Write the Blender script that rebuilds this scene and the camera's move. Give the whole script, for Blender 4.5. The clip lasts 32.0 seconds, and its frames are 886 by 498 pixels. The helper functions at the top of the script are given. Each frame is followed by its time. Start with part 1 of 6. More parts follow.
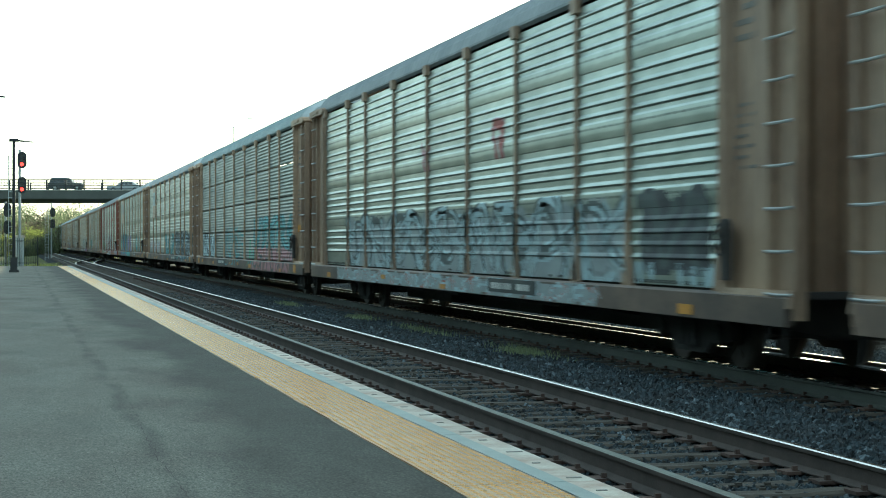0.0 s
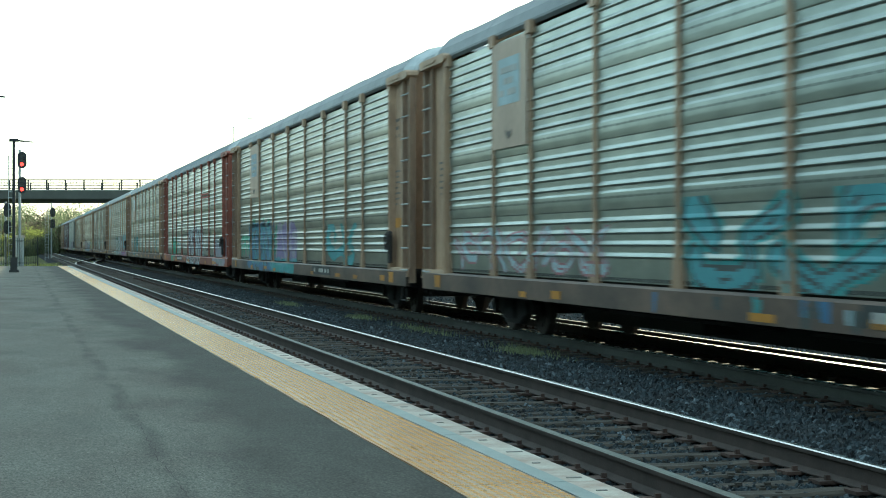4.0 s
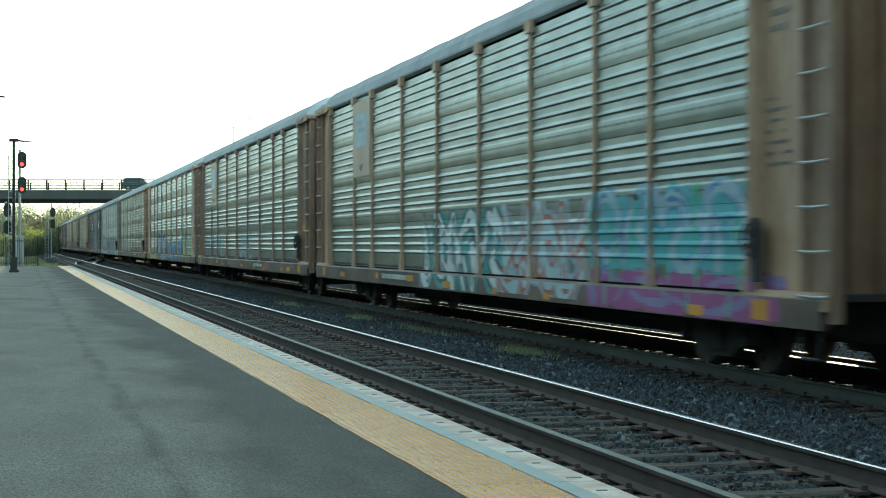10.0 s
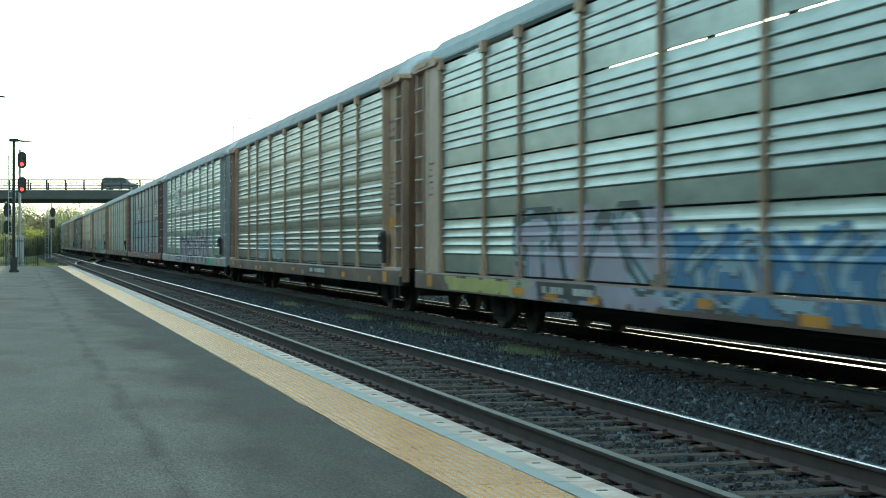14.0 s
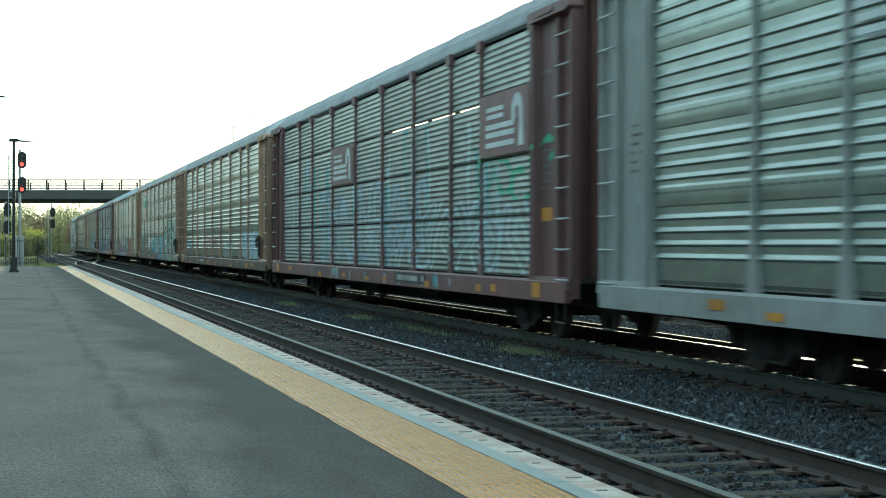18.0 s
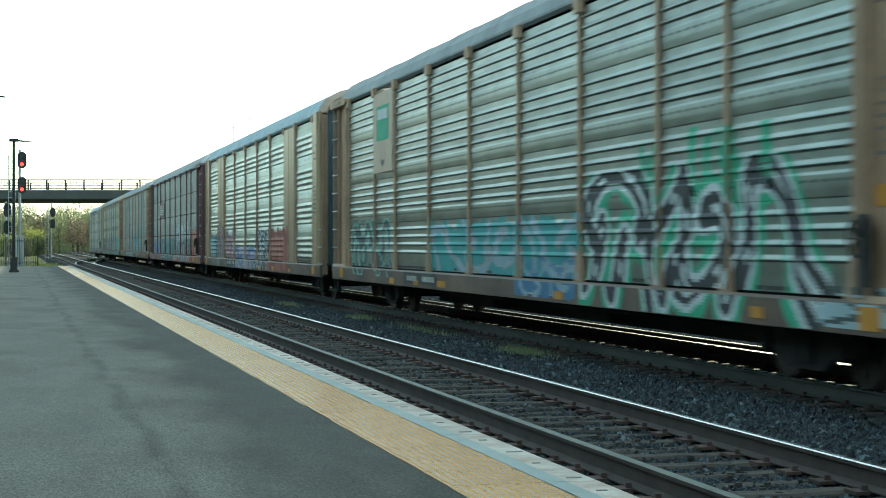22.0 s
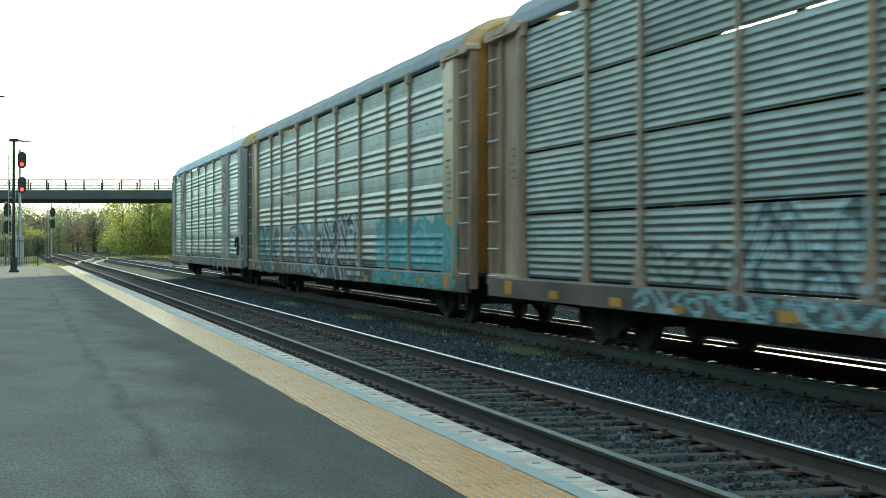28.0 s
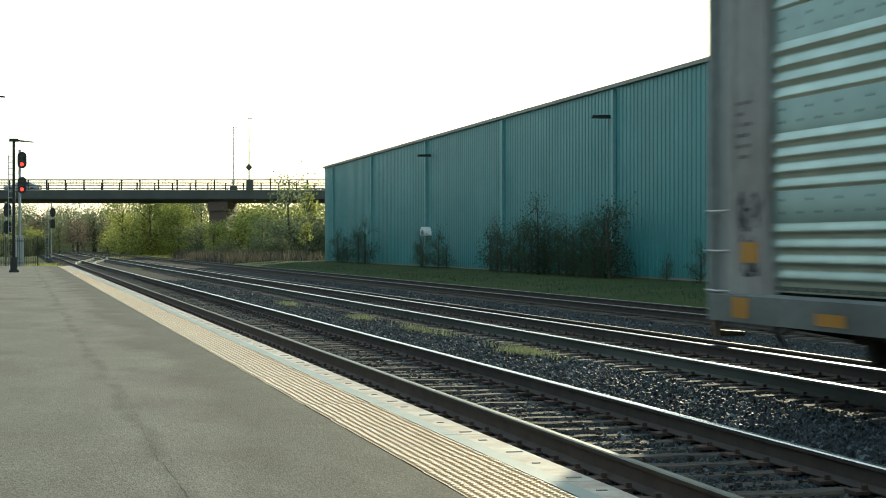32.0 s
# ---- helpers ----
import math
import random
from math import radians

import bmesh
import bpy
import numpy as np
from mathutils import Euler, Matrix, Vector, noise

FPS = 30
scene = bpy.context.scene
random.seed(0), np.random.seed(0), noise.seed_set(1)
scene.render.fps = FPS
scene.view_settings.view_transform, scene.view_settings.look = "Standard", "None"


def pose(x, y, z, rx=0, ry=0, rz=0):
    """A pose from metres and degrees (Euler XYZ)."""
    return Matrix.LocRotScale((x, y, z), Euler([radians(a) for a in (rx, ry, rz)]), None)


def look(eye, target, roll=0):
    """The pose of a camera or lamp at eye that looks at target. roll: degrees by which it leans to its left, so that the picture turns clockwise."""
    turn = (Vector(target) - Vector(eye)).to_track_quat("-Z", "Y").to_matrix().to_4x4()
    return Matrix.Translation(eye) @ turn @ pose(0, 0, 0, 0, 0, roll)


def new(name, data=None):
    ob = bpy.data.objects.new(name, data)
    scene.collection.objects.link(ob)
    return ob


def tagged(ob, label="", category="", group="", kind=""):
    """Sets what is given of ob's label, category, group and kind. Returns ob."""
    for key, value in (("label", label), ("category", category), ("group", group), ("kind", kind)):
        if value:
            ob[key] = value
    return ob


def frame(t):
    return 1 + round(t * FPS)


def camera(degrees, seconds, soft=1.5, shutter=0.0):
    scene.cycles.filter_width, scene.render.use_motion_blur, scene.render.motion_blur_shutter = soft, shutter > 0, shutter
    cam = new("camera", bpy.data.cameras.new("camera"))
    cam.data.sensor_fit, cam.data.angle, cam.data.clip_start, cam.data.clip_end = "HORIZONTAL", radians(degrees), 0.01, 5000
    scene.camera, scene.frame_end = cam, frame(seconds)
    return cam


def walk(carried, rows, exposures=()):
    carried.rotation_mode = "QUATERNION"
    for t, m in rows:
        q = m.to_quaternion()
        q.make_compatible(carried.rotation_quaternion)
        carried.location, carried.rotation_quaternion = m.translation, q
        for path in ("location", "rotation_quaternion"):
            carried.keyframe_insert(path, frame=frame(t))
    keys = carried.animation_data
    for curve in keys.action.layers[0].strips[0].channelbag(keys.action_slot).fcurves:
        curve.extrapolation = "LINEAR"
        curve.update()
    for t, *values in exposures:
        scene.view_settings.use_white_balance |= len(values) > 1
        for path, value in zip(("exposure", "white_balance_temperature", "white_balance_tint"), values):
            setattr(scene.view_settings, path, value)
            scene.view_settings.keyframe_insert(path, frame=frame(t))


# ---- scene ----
# ---- camera ----
# x: to the side of the tracks, y: along them, z: 0 at the top of the rails
cam = camera(29.96, 32.0, soft=1.0, shutter=0.36)
EYE = pose(0, 0, 1.497, 89.84, 0, -14.36)
walk(cam, [(0.0, EYE), (32.0, EYE)], exposures=[(0.0, 0.95, 5750, -15), (28.0, 0.95, 5750, -15), (30.0, 0.72, 5850, -13), (31.0, 0.38, 5950, -10), (32.0, 0.32, 6080, -8)])

# ---- world, sun ----
SUN_AZ, SUN_EL = 28.6, 16.0          # degrees right of the tracks' far end, degrees up
world = bpy.data.worlds.new("sky")
scene.world = world
world.use_nodes = True
wn = world.node_tree.nodes
sky = wn.new("ShaderNodeTexSky")
sky.sky_type, sky.sun_disc = "NISHITA", False
sky.sun_elevation, sky.sun_rotation = radians(SUN_EL), radians(SUN_AZ)
sky.dust_density, sky.air_density, sky.ozone_density = 1.2, 1.0, 1.0
wn["Background"].inputs["Strength"].default_value = 0.15
haze = wn.new("ShaderNodeMix")
haze.data_type = "RGBA"
haze.inputs[0].default_value = 0.6                       # milky high cloud over the whole sky
haze.inputs[7].default_value = (4.3, 4.8, 5.2, 1)
world.node_tree.links.new(sky.outputs[0], haze.inputs[6])
world.node_tree.links.new(haze.outputs[2], wn["Background"].inputs["Color"])
sun = new("sun", bpy.data.lights.new("sun", "SUN"))
sun.data.energy, sun.data.angle, sun.data.color = 3.6, radians(0.5), (1.0, 0.80, 0.56)
sd = Vector((math.sin(radians(SUN_AZ)) * math.cos(radians(SUN_EL)), math.cos(radians(SUN_AZ)) * math.cos(radians(SUN_EL)), math.sin(radians(SUN_EL))))
sun.matrix_basis = look(sd * 100, (0, 0, 0))


# ---- materials ----
def mat(name, col, rough=0.7, metal=0.0, vary=0.25, scale=3.0, bump=0.2, grain=60.0, col2=None, stretch=(1, 1, 1), rand=0.0, island=0.0, emit=0.0, spec=0.5, coat=0.0):
    """Two scales of noise over a base colour; rand: difference from object to object; island: from piece to piece."""
    m = bpy.data.materials.new(name)
    m.use_nodes = True
    n, l = m.node_tree.nodes, m.node_tree.links
    b = n["Principled BSDF"]
    b.inputs["Metallic"].default_value = metal
    b.inputs["Specular IOR Level"].default_value = spec
    b.inputs["Coat Weight"].default_value, b.inputs["Coat Roughness"].default_value = coat, 0.14
    tc, mp = n.new("ShaderNodeTexCoord"), n.new("ShaderNodeMapping")
    mp.inputs["Scale"].default_value = stretch
    l.new(tc.outputs["Object"], mp.inputs[0])
    big, fine = n.new("ShaderNodeTexNoise"), n.new("ShaderNodeTexNoise")
    big.inputs["Scale"].default_value, big.inputs["Detail"].default_value, big.inputs["Roughness"].default_value = scale, 6, 0.65
    fine.inputs["Scale"].default_value, fine.inputs["Detail"].default_value = grain, 3
    l.new(mp.outputs[0], big.inputs["Vector"]), l.new(mp.outputs[0], fine.inputs["Vector"])
    ramp = n.new("ShaderNodeValToRGB")
    c2 = col2 if col2 else tuple(c * (1 - vary) for c in col)
    ramp.color_ramp.elements[0].position, ramp.color_ramp.elements[1].position = 0.32, 0.66
    ramp.color_ramp.elements[0].color, ramp.color_ramp.elements[1].color = (*c2, 1), (*col, 1)
    l.new(big.outputs["Fac"], ramp.inputs[0])
    hs = n.new("ShaderNodeHueSaturation")
    l.new(ramp.outputs[0], hs.inputs["Color"])
    val = n.new("ShaderNodeMath")
    val.operation = "MULTIPLY_ADD"
    l.new(fine.outputs["Fac"], val.inputs[0])
    val.inputs[1].default_value, val.inputs[2].default_value = vary * 1.2, 1 - vary * 0.6
    out = val.outputs[0]
    for k, src in ((rand, "ShaderNodeObjectInfo"), (island, "ShaderNodeNewGeometry")):
        if k:
            s, a = n.new(src), n.new("ShaderNodeMath")
            a.operation = "MULTIPLY_ADD"
            l.new(s.outputs["Random" if src.endswith("Info") else "Random Per Island"], a.inputs[0])
            a.inputs[1].default_value, a.inputs[2].default_value = 2 * k, 1 - k
            t = n.new("ShaderNodeMath")
            t.operation = "MULTIPLY"
            l.new(out, t.inputs[0]), l.new(a.outputs[0], t.inputs[1])
            out = t.outputs[0]
    l.new(out, hs.inputs["Value"])
    l.new(hs.outputs[0], b.inputs["Base Color"])
    rr = n.new("ShaderNodeMath")
    rr.operation = "MULTIPLY_ADD"
    l.new(big.outputs["Fac"], rr.inputs[0])
    rr.inputs[1].default_value, rr.inputs[2].default_value = -0.25 * (1 - rough), min(1.0, rough + 0.12 * (1 - rough))
    l.new(rr.outputs[0], b.inputs["Roughness"])
    if bump:
        bp = n.new("ShaderNodeBump")
        bp.inputs["Strength"].default_value, bp.inputs["Distance"].default_value = bump, 0.01
        l.new(fine.outputs["Fac"], bp.inputs["Height"]), l.new(bp.outputs[0], b.inputs["Normal"])
    if emit:
        b.inputs["Emission Color"].default_value, b.inputs["Emission Strength"].default_value = (*col, 1), emit
    return m


ASPHALT = mat("asphalt", (0.152, 0.153, 0.127), 0.85, scale=0.75, vary=2.0, grain=60, bump=0.45, spec=0.3, col2=(0.105, 0.096, 0.080), stretch=(1.5, 0.6, 1))
# base darker than the domes: shade between them is put into the colour
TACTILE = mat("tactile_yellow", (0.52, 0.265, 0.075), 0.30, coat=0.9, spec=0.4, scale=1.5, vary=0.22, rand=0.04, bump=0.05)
TACTILE_DOME = mat("tactile_pale_domes", (0.74, 0.41, 0.14), 0.28, coat=0.9, spec=0.4, scale=1.5, vary=0.18, rand=0.04, bump=0.05)
def platform_wear(m):
    """A soft dark tar line that wanders along the asphalt, a dirty belt beside the tactile strip and bright chips."""
    n, l = m.node_tree.nodes, m.node_tree.links
    bs = n["Principled BSDF"]
    tc, sx = n.new("ShaderNodeTexCoord"), n.new("ShaderNodeSeparateXYZ")
    l.new(tc.outputs["Object"], sx.inputs[0])
    def op(kind, *args):
        o = n.new("ShaderNodeMath")
        o.operation = kind
        for i, q in enumerate(args):
            if isinstance(q, (int, float)):
                o.inputs[i].default_value = q
            else:
                l.new(q, o.inputs[i])
        return o.outputs[0]
    def noise(scale, detail, stretch):
        mp, t = n.new("ShaderNodeMapping"), n.new("ShaderNodeTexNoise")
        mp.inputs["Scale"].default_value = stretch
        t.inputs["Scale"].default_value, t.inputs["Detail"].default_value = scale, detail
        l.new(tc.outputs["Object"], mp.inputs[0]), l.new(mp.outputs[0], t.inputs["Vector"])
        return t.outputs["Fac"]
    def rise(v, a, c):
        r = n.new("ShaderNodeMapRange")
        r.interpolation_type = "SMOOTHSTEP"
        r.inputs["From Min"].default_value, r.inputs["From Max"].default_value = a, c
        l.new(v, r.inputs["Value"])
        return r.outputs[0]
    wander = op("MULTIPLY_ADD", noise(0.9, 5, (0.3, 0.5, 1)), 0.5, -0.25)
    rag = noise(2.2, 6, (1, 0.45, 1))
    away = op("ABSOLUTE", op("ADD", op("SUBTRACT", sx.outputs["X"], 0.88), wander))
    line = op("MULTIPLY", op("SUBTRACT", 1.0, rise(away, 0.0, 0.13)), rise(rag, 0.30, 0.55))
    belt = rise(op("ADD", sx.outputs["X"], op("MULTIPLY_ADD", noise(1.1, 6, (1, 0.35, 1)), 2.4, -1.2)), 1.0, 1.9)
    patch = op("MULTIPLY", rise(noise(0.55, 5, (1.2, 0.4, 1)), 0.5, 0.72), 0.5)
    dark = op("MAXIMUM", op("MULTIPLY", line, 0.55), op("MAXIMUM", op("MULTIPLY", belt, 0.85), patch))
    chips = op("MULTIPLY", rise(noise(60.0, 3, (1, 0.5, 1)), 0.56, 0.68), 0.45)
    pits = op("MULTIPLY", rise(noise(40.0, 4, (1, 0.5, 1)), 0.54, 0.68), 0.46)
    src = bs.inputs["Base Color"].links[0].from_socket
    for fac, c in ((dark, (0.36, 0.37, 0.38, 1)), (pits, (0.45, 0.45, 0.44, 1)), (chips, (1.9, 1.85, 1.7, 1))):
        mx = n.new("ShaderNodeMix")
        mx.data_type, mx.blend_type = "RGBA", "MULTIPLY"
        l.new(fac, mx.inputs[0]), l.new(src, mx.inputs[6])
        mx.inputs[7].default_value = c
        src = mx.outputs[2]
    l.new(src, bs.inputs["Base Color"])

platform_wear(ASPHALT)
COPING = mat("coping_concrete", (0.60, 0.56, 0.48), 0.7, scale=2.6, vary=0.35, rand=0.10, col2=(0.36, 0.25, 0.19))
COPING_BLUE = mat("coping_painted_strip", (0.33, 0.38, 0.36), 0.6, scale=2.5, vary=0.2)
CONCRETE = mat("concrete", (0.33, 0.31, 0.28), 0.85, scale=0.6, vary=0.3, bump=0.3)
BALLAST = mat("ballast_bed", (0.026, 0.029, 0.032), 0.95, spec=0.1, scale=2.0, vary=0.4, grain=25, bump=1.0)
STONE = mat("crushed_stone", (0.031, 0.046, 0.056), 0.60, spec=0.4, scale=1.2, vary=0.35, island=0.9, col2=(0.026, 0.029, 0.032))
# pale colour that paints glints onto some of the dark stones
STONE_SPARKLE = mat("sparkle_crushed_stone", (0.13, 0.155, 0.17), 0.7, spec=0.4, scale=2.0, vary=0.3, island=0.6, col2=(0.10, 0.12, 0.135))
TIE = mat("tie_wood", (0.088, 0.072, 0.056), 0.85, scale=2.5, vary=0.45, rand=0.3, grain=18, stretch=(0.6, 6, 6), bump=0.7, col2=(0.042, 0.036, 0.030))
TIE_PLATE = mat("tie_plate_rust", (0.075, 0.045, 0.034), 0.85, scale=3.0, vary=0.4, island=0.5, rand=0.3, col2=(0.05, 0.032, 0.026))
RAIL_DUST = mat("rail_dusty_side", (0.088, 0.093, 0.080), 0.85, scale=0.8, vary=0.3, stretch=(1, 0.4, 2), col2=(0.05, 0.05, 0.042))
RAIL_WORN = mat("rail_worn_top", (0.17, 0.18, 0.155), 0.6, metal=0.4, scale=3, vary=0.25, bump=0.05)
RAIL_SIDE = mat("rail_rust", (0.06, 0.043, 0.035), 0.8, scale=3.0, vary=0.4)
RAIL_DULL = mat("rail_dull_top", (0.14, 0.11, 0.09), 0.6, metal=0.3, scale=4, vary=0.3)
RAIL_TOP = mat("rail_polished", (0.66, 0.66, 0.66), 0.27, metal=1.0, scale=4, vary=0.1, bump=0.02)
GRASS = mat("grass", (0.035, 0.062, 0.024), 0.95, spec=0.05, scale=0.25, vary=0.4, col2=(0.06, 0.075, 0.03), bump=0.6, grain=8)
EARTH = mat("earth", (0.12, 0.115, 0.055), 0.95, spec=0.05, scale=0.05, vary=0.4, col2=(0.07, 0.09, 0.03), bump=0.5, grain=4)
TEAL = mat("teal_sheet_metal", (0.060, 0.235, 0.24), 0.45, scale=0.3, vary=0.18, bump=0.03, rand=0.04)
TEAL_TRIM = mat("teal_trim", (0.18, 0.36, 0.36), 0.5, vary=0.15)
EAVE = mat("eave_flashing", (0.28, 0.25, 0.22), 0.55, vary=0.2)
BLACK = mat("black_steel", (0.02, 0.021, 0.022), 0.55, vary=0.3)
GALV = mat("galvanised_steel", (0.45, 0.47, 0.47), 0.45, metal=0.6, vary=0.2)
RED_LAMP = mat("red_signal_light", (1.0, 0.016, 0.014), 0.3, emit=5.0, vary=0.0)
DARK_LENS = mat("dark_lens", (0.03, 0.04, 0.03), 0.2, vary=0.1)
UNDER = mat("underframe_grime", (0.05, 0.046, 0.043), 0.85, scale=2.0, vary=0.4)
WHEEL = mat("wheel_steel", (0.09, 0.075, 0.065), 0.6, metal=0.5, vary=0.3)
DARKWALL = mat("dark_wall", (0.035, 0.062, 0.054), 0.9, scale=0.5, vary=0.4, spec=0.1)
BRIDGE = mat("bridge_concrete", (0.098, 0.100, 0.088), 0.85, scale=0.3, vary=0.25)
BARK = mat("bark", (0.10, 0.075, 0.055), 0.9, scale=3, vary=0.4)


# ---- mesh tools ----
class Geo:
    """Points and faces of one mesh, with a material number a face."""
    def __init__(self):
        self.v, self.f, self.m = [], [], []

    def face(self, pts, m=0):
        k = len(self.v)
        self.v.extend(pts)
        self.f.append(tuple(range(k, k + len(pts))))
        self.m.append(m)

    def box(self, x0, x1, y0, y1, z0, z1, m=0):
        k = len(self.v)
        self.v += [(x0, y0, z0), (x1, y0, z0), (x1, y1, z0), (x0, y1, z0), (x0, y0, z1), (x1, y0, z1), (x1, y1, z1), (x0, y1, z1)]
        for q in ((3, 2, 1, 0), (4, 5, 6, 7), (0, 1, 5, 4), (1, 2, 6, 5), (2, 3, 7, 6), (3, 0, 4, 7)):
            self.f.append(tuple(k + i for i in q))
            self.m.append(m)

    def prism(self, prof, a, b, axis="y", m=0, caps=True, ms=None):
        """A closed outline drawn out from a to b; axis y: outline in x, z; axis x: in y, z; axis z: in x, y."""
        put = {"y": lambda p, s: (p[0], s, p[1]), "x": lambda p, s: (s, p[0], p[1]), "z": lambda p, s: (p[0], p[1], s)}[axis]
        k, n = len(self.v), len(prof)
        self.v += [put(p, a) for p in prof] + [put(p, b) for p in prof]
        for i in range(n):
            j = (i + 1) % n
            self.f.append((k + i, k + j, k + n + j, k + n + i))
            self.m.append(ms[i] if ms else m)
        if caps:
            self.f += [tuple(range(k + n - 1, k - 1, -1)), tuple(range(k + n, k + 2 * n))]
            self.m += [m, m]

    def tube(self, p, q, r0, r1=None, n=8, m=0, caps=True):
        p, q = Vector(p), Vector(q)
        r1 = r0 if r1 is None else r1
        d = (q - p).normalized()
        a = d.orthogonal().normalized()
        b = d.cross(a)
        k = len(self.v)
        for c, r in ((p, r0), (q, r1)):
            self.v += [tuple(c + r * (math.cos(2 * math.pi * i / n) * a + math.sin(2 * math.pi * i / n) * b)) for i in range(n)]
        for i in range(n):
            j = (i + 1) % n
            self.f.append((k + i, k + j, k + n + j, k + n + i))
            self.m.append(m)
        if caps:
            self.f += [tuple(range(k + n - 1, k - 1, -1)), tuple(range(k + n, k + 2 * n))]
            self.m += [m, m]

    def mesh(self, name, mats=(), smooth=False):
        me = bpy.data.meshes.new(name)
        me.from_pydata(self.v, [], self.f)
        for x in mats:
            me.materials.append(x)
        if len(mats) > 1:
            me.polygons.foreach_set("material_index", self.m)
        if smooth:
            me.polygons.foreach_set("use_smooth", [True] * len(self.f))
        me.update()
        return me


def part(name, geo, material, parent=None, label="", at=None, smooth=False):
    """One mesh object of a Geo, or of a mesh made before; with its own material where the mesh is shared."""
    me = geo.mesh(name, material if isinstance(material, (list, tuple)) else [material], smooth) if isinstance(geo, Geo) else geo
    ob = new(name, me)
    if not isinstance(geo, Geo) and material is not None:
        ob.material_slots[0].link = "OBJECT"
        ob.material_slots[0].material = material
    ob.parent = parent
    if at is not None:
        ob.matrix_basis = at if isinstance(at, Matrix) else Matrix.Translation(at)
    return tagged(ob, label)


def thing(name, at, label, category, group="", kind=""):
    ob = new(name)
    ob.empty_display_size = 0.2
    ob.matrix_basis = at if isinstance(at, Matrix) else Matrix.Translation(at)
    return tagged(ob, label, category, group, kind)


# view axes, for what stands square to the line of sight
TH = radians(14.36)
def far(u, d, z=0.0):
    """The place u metres right of the camera's axis at depth d."""
    return Vector((u * math.cos(TH) + d * math.sin(TH), -u * math.sin(TH) + d * math.cos(TH), z))


# ---- ground ----
def bend(y):
    """Side shift of the tracks far off, where they swing away."""
    return -0.00012 * max(0.0, y - 330.0) ** 2

g = Geo()
g.box(-1500, 1500, -1200, 2500, -1.2, -0.5)
tagged(part("ground", g, EARTH), "rough grassy earth reaching to the horizon", "ground", kind="structure")

PZ = 0.123
EDGE = 3.27
g = Geo()
g.box(-14, 2.352, -12, 108, -0.9, PZ)
tagged(part("platform", g, ASPHALT), "dark worn asphalt station platform", "platform", kind="structure")

g = Geo()
g.prism([(3.0, -0.5), (3.4, -0.225), (17.4, -0.225), (18.4, -0.5)], -700, 700)
tagged(part("track_bed", g, BALLAST), "wide bed of dark crushed stone ballast under the tracks", "ballast", kind="structure")

# plain unseen wall added behind the platform to darken the train's reflections
g = Geo()
g.box(-15.0, -14.6, -80, 330, -0.6, 8.2)
tagged(part("wall_station", g, DARKWALL), "unseen plain dark wall added behind the platform to darken reflections", "wall", kind="structure")

# grass verge before the warehouse
g = Geo()
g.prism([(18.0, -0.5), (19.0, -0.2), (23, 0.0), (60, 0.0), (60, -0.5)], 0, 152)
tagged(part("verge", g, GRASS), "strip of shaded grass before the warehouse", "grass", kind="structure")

T1, T2, T4 = 4.89, 9.26, 14.93
RAILPROF = [(-0.075, -0.175), (-0.075, -0.165), (-0.012, -0.14), (-0.009, -0.045), (-0.036, -0.035), (-0.037, -0.008), (-0.024, 0.0), (0.024, 0.0), (0.037, -0.008), (0.036, -0.035), (0.009, -0.045), (0.012, -0.14), (0.075, -0.165), (0.075, -0.175)]
def rail(x, y0, y1, dz=0.0, parent=None, top=None, side=None):
    g = Geo()
    ms = [0] * 14
    ms[5] = ms[6] = ms[7] = 1
    ys = [y0] + [y for y in range(340, 701, 30) if y0 < y < y1] + [y1]
    n = len(RAILPROF)
    for y in ys:
        g.v += [(x + p[0] + bend(y), y, p[1] + dz) for p in RAILPROF]
    for r in range(len(ys) - 1):
        for i in range(n):
            j = (i + 1) % n
            g.f.append((r * n + i, r * n + j, r * n + n + j, r * n + n + i))
            g.m.append(ms[i])
    g.f += [tuple(range(n - 1, -1, -1)), tuple(range((len(ys) - 1) * n, len(ys) * n))]
    g.m += [0, 0]
    return part("rail", g, [side or RAIL_SIDE, top or RAIL_TOP], parent)

def tie_geo(seed):
    """A split and rounded wooden tie with worn edges."""
    q = random.Random(seed)
    g = Geo()
    n = 14
    for i in range(n + 1):
        x = -1.3 + 2.6 * i / n
        a, b = 0.115 - q.uniform(0, 0.03), 0.115 - q.uniform(0, 0.03)
        z = -0.187 - q.uniform(0, 0.012) - (0.012 if i in (0, n) else 0)
        g.v += [(x, -a - 0.012, -0.35), (x, -a, z - 0.02), (x, -a + 0.02, z), (x, q.uniform(-0.03, 0.03), z - q.uniform(0.0, 0.01)), (x, b - 0.02, z), (x, b, z - 0.02), (x, b + 0.012, -0.35)]
        if i:
            k = 7 * i
            for j in range(6):
                g.f.append((k + j - 7, k + j, k + j + 1, k + j - 6))
                g.m.append(0)
    g.f += [tuple(range(7)), tuple(range(7 * n + 6, 7 * n - 1, -1))]
    g.m += [0, 0]
    return g

TIEMESHES = [tie_geo(s).mesh("tie", [TIE]) for s in range(5)]

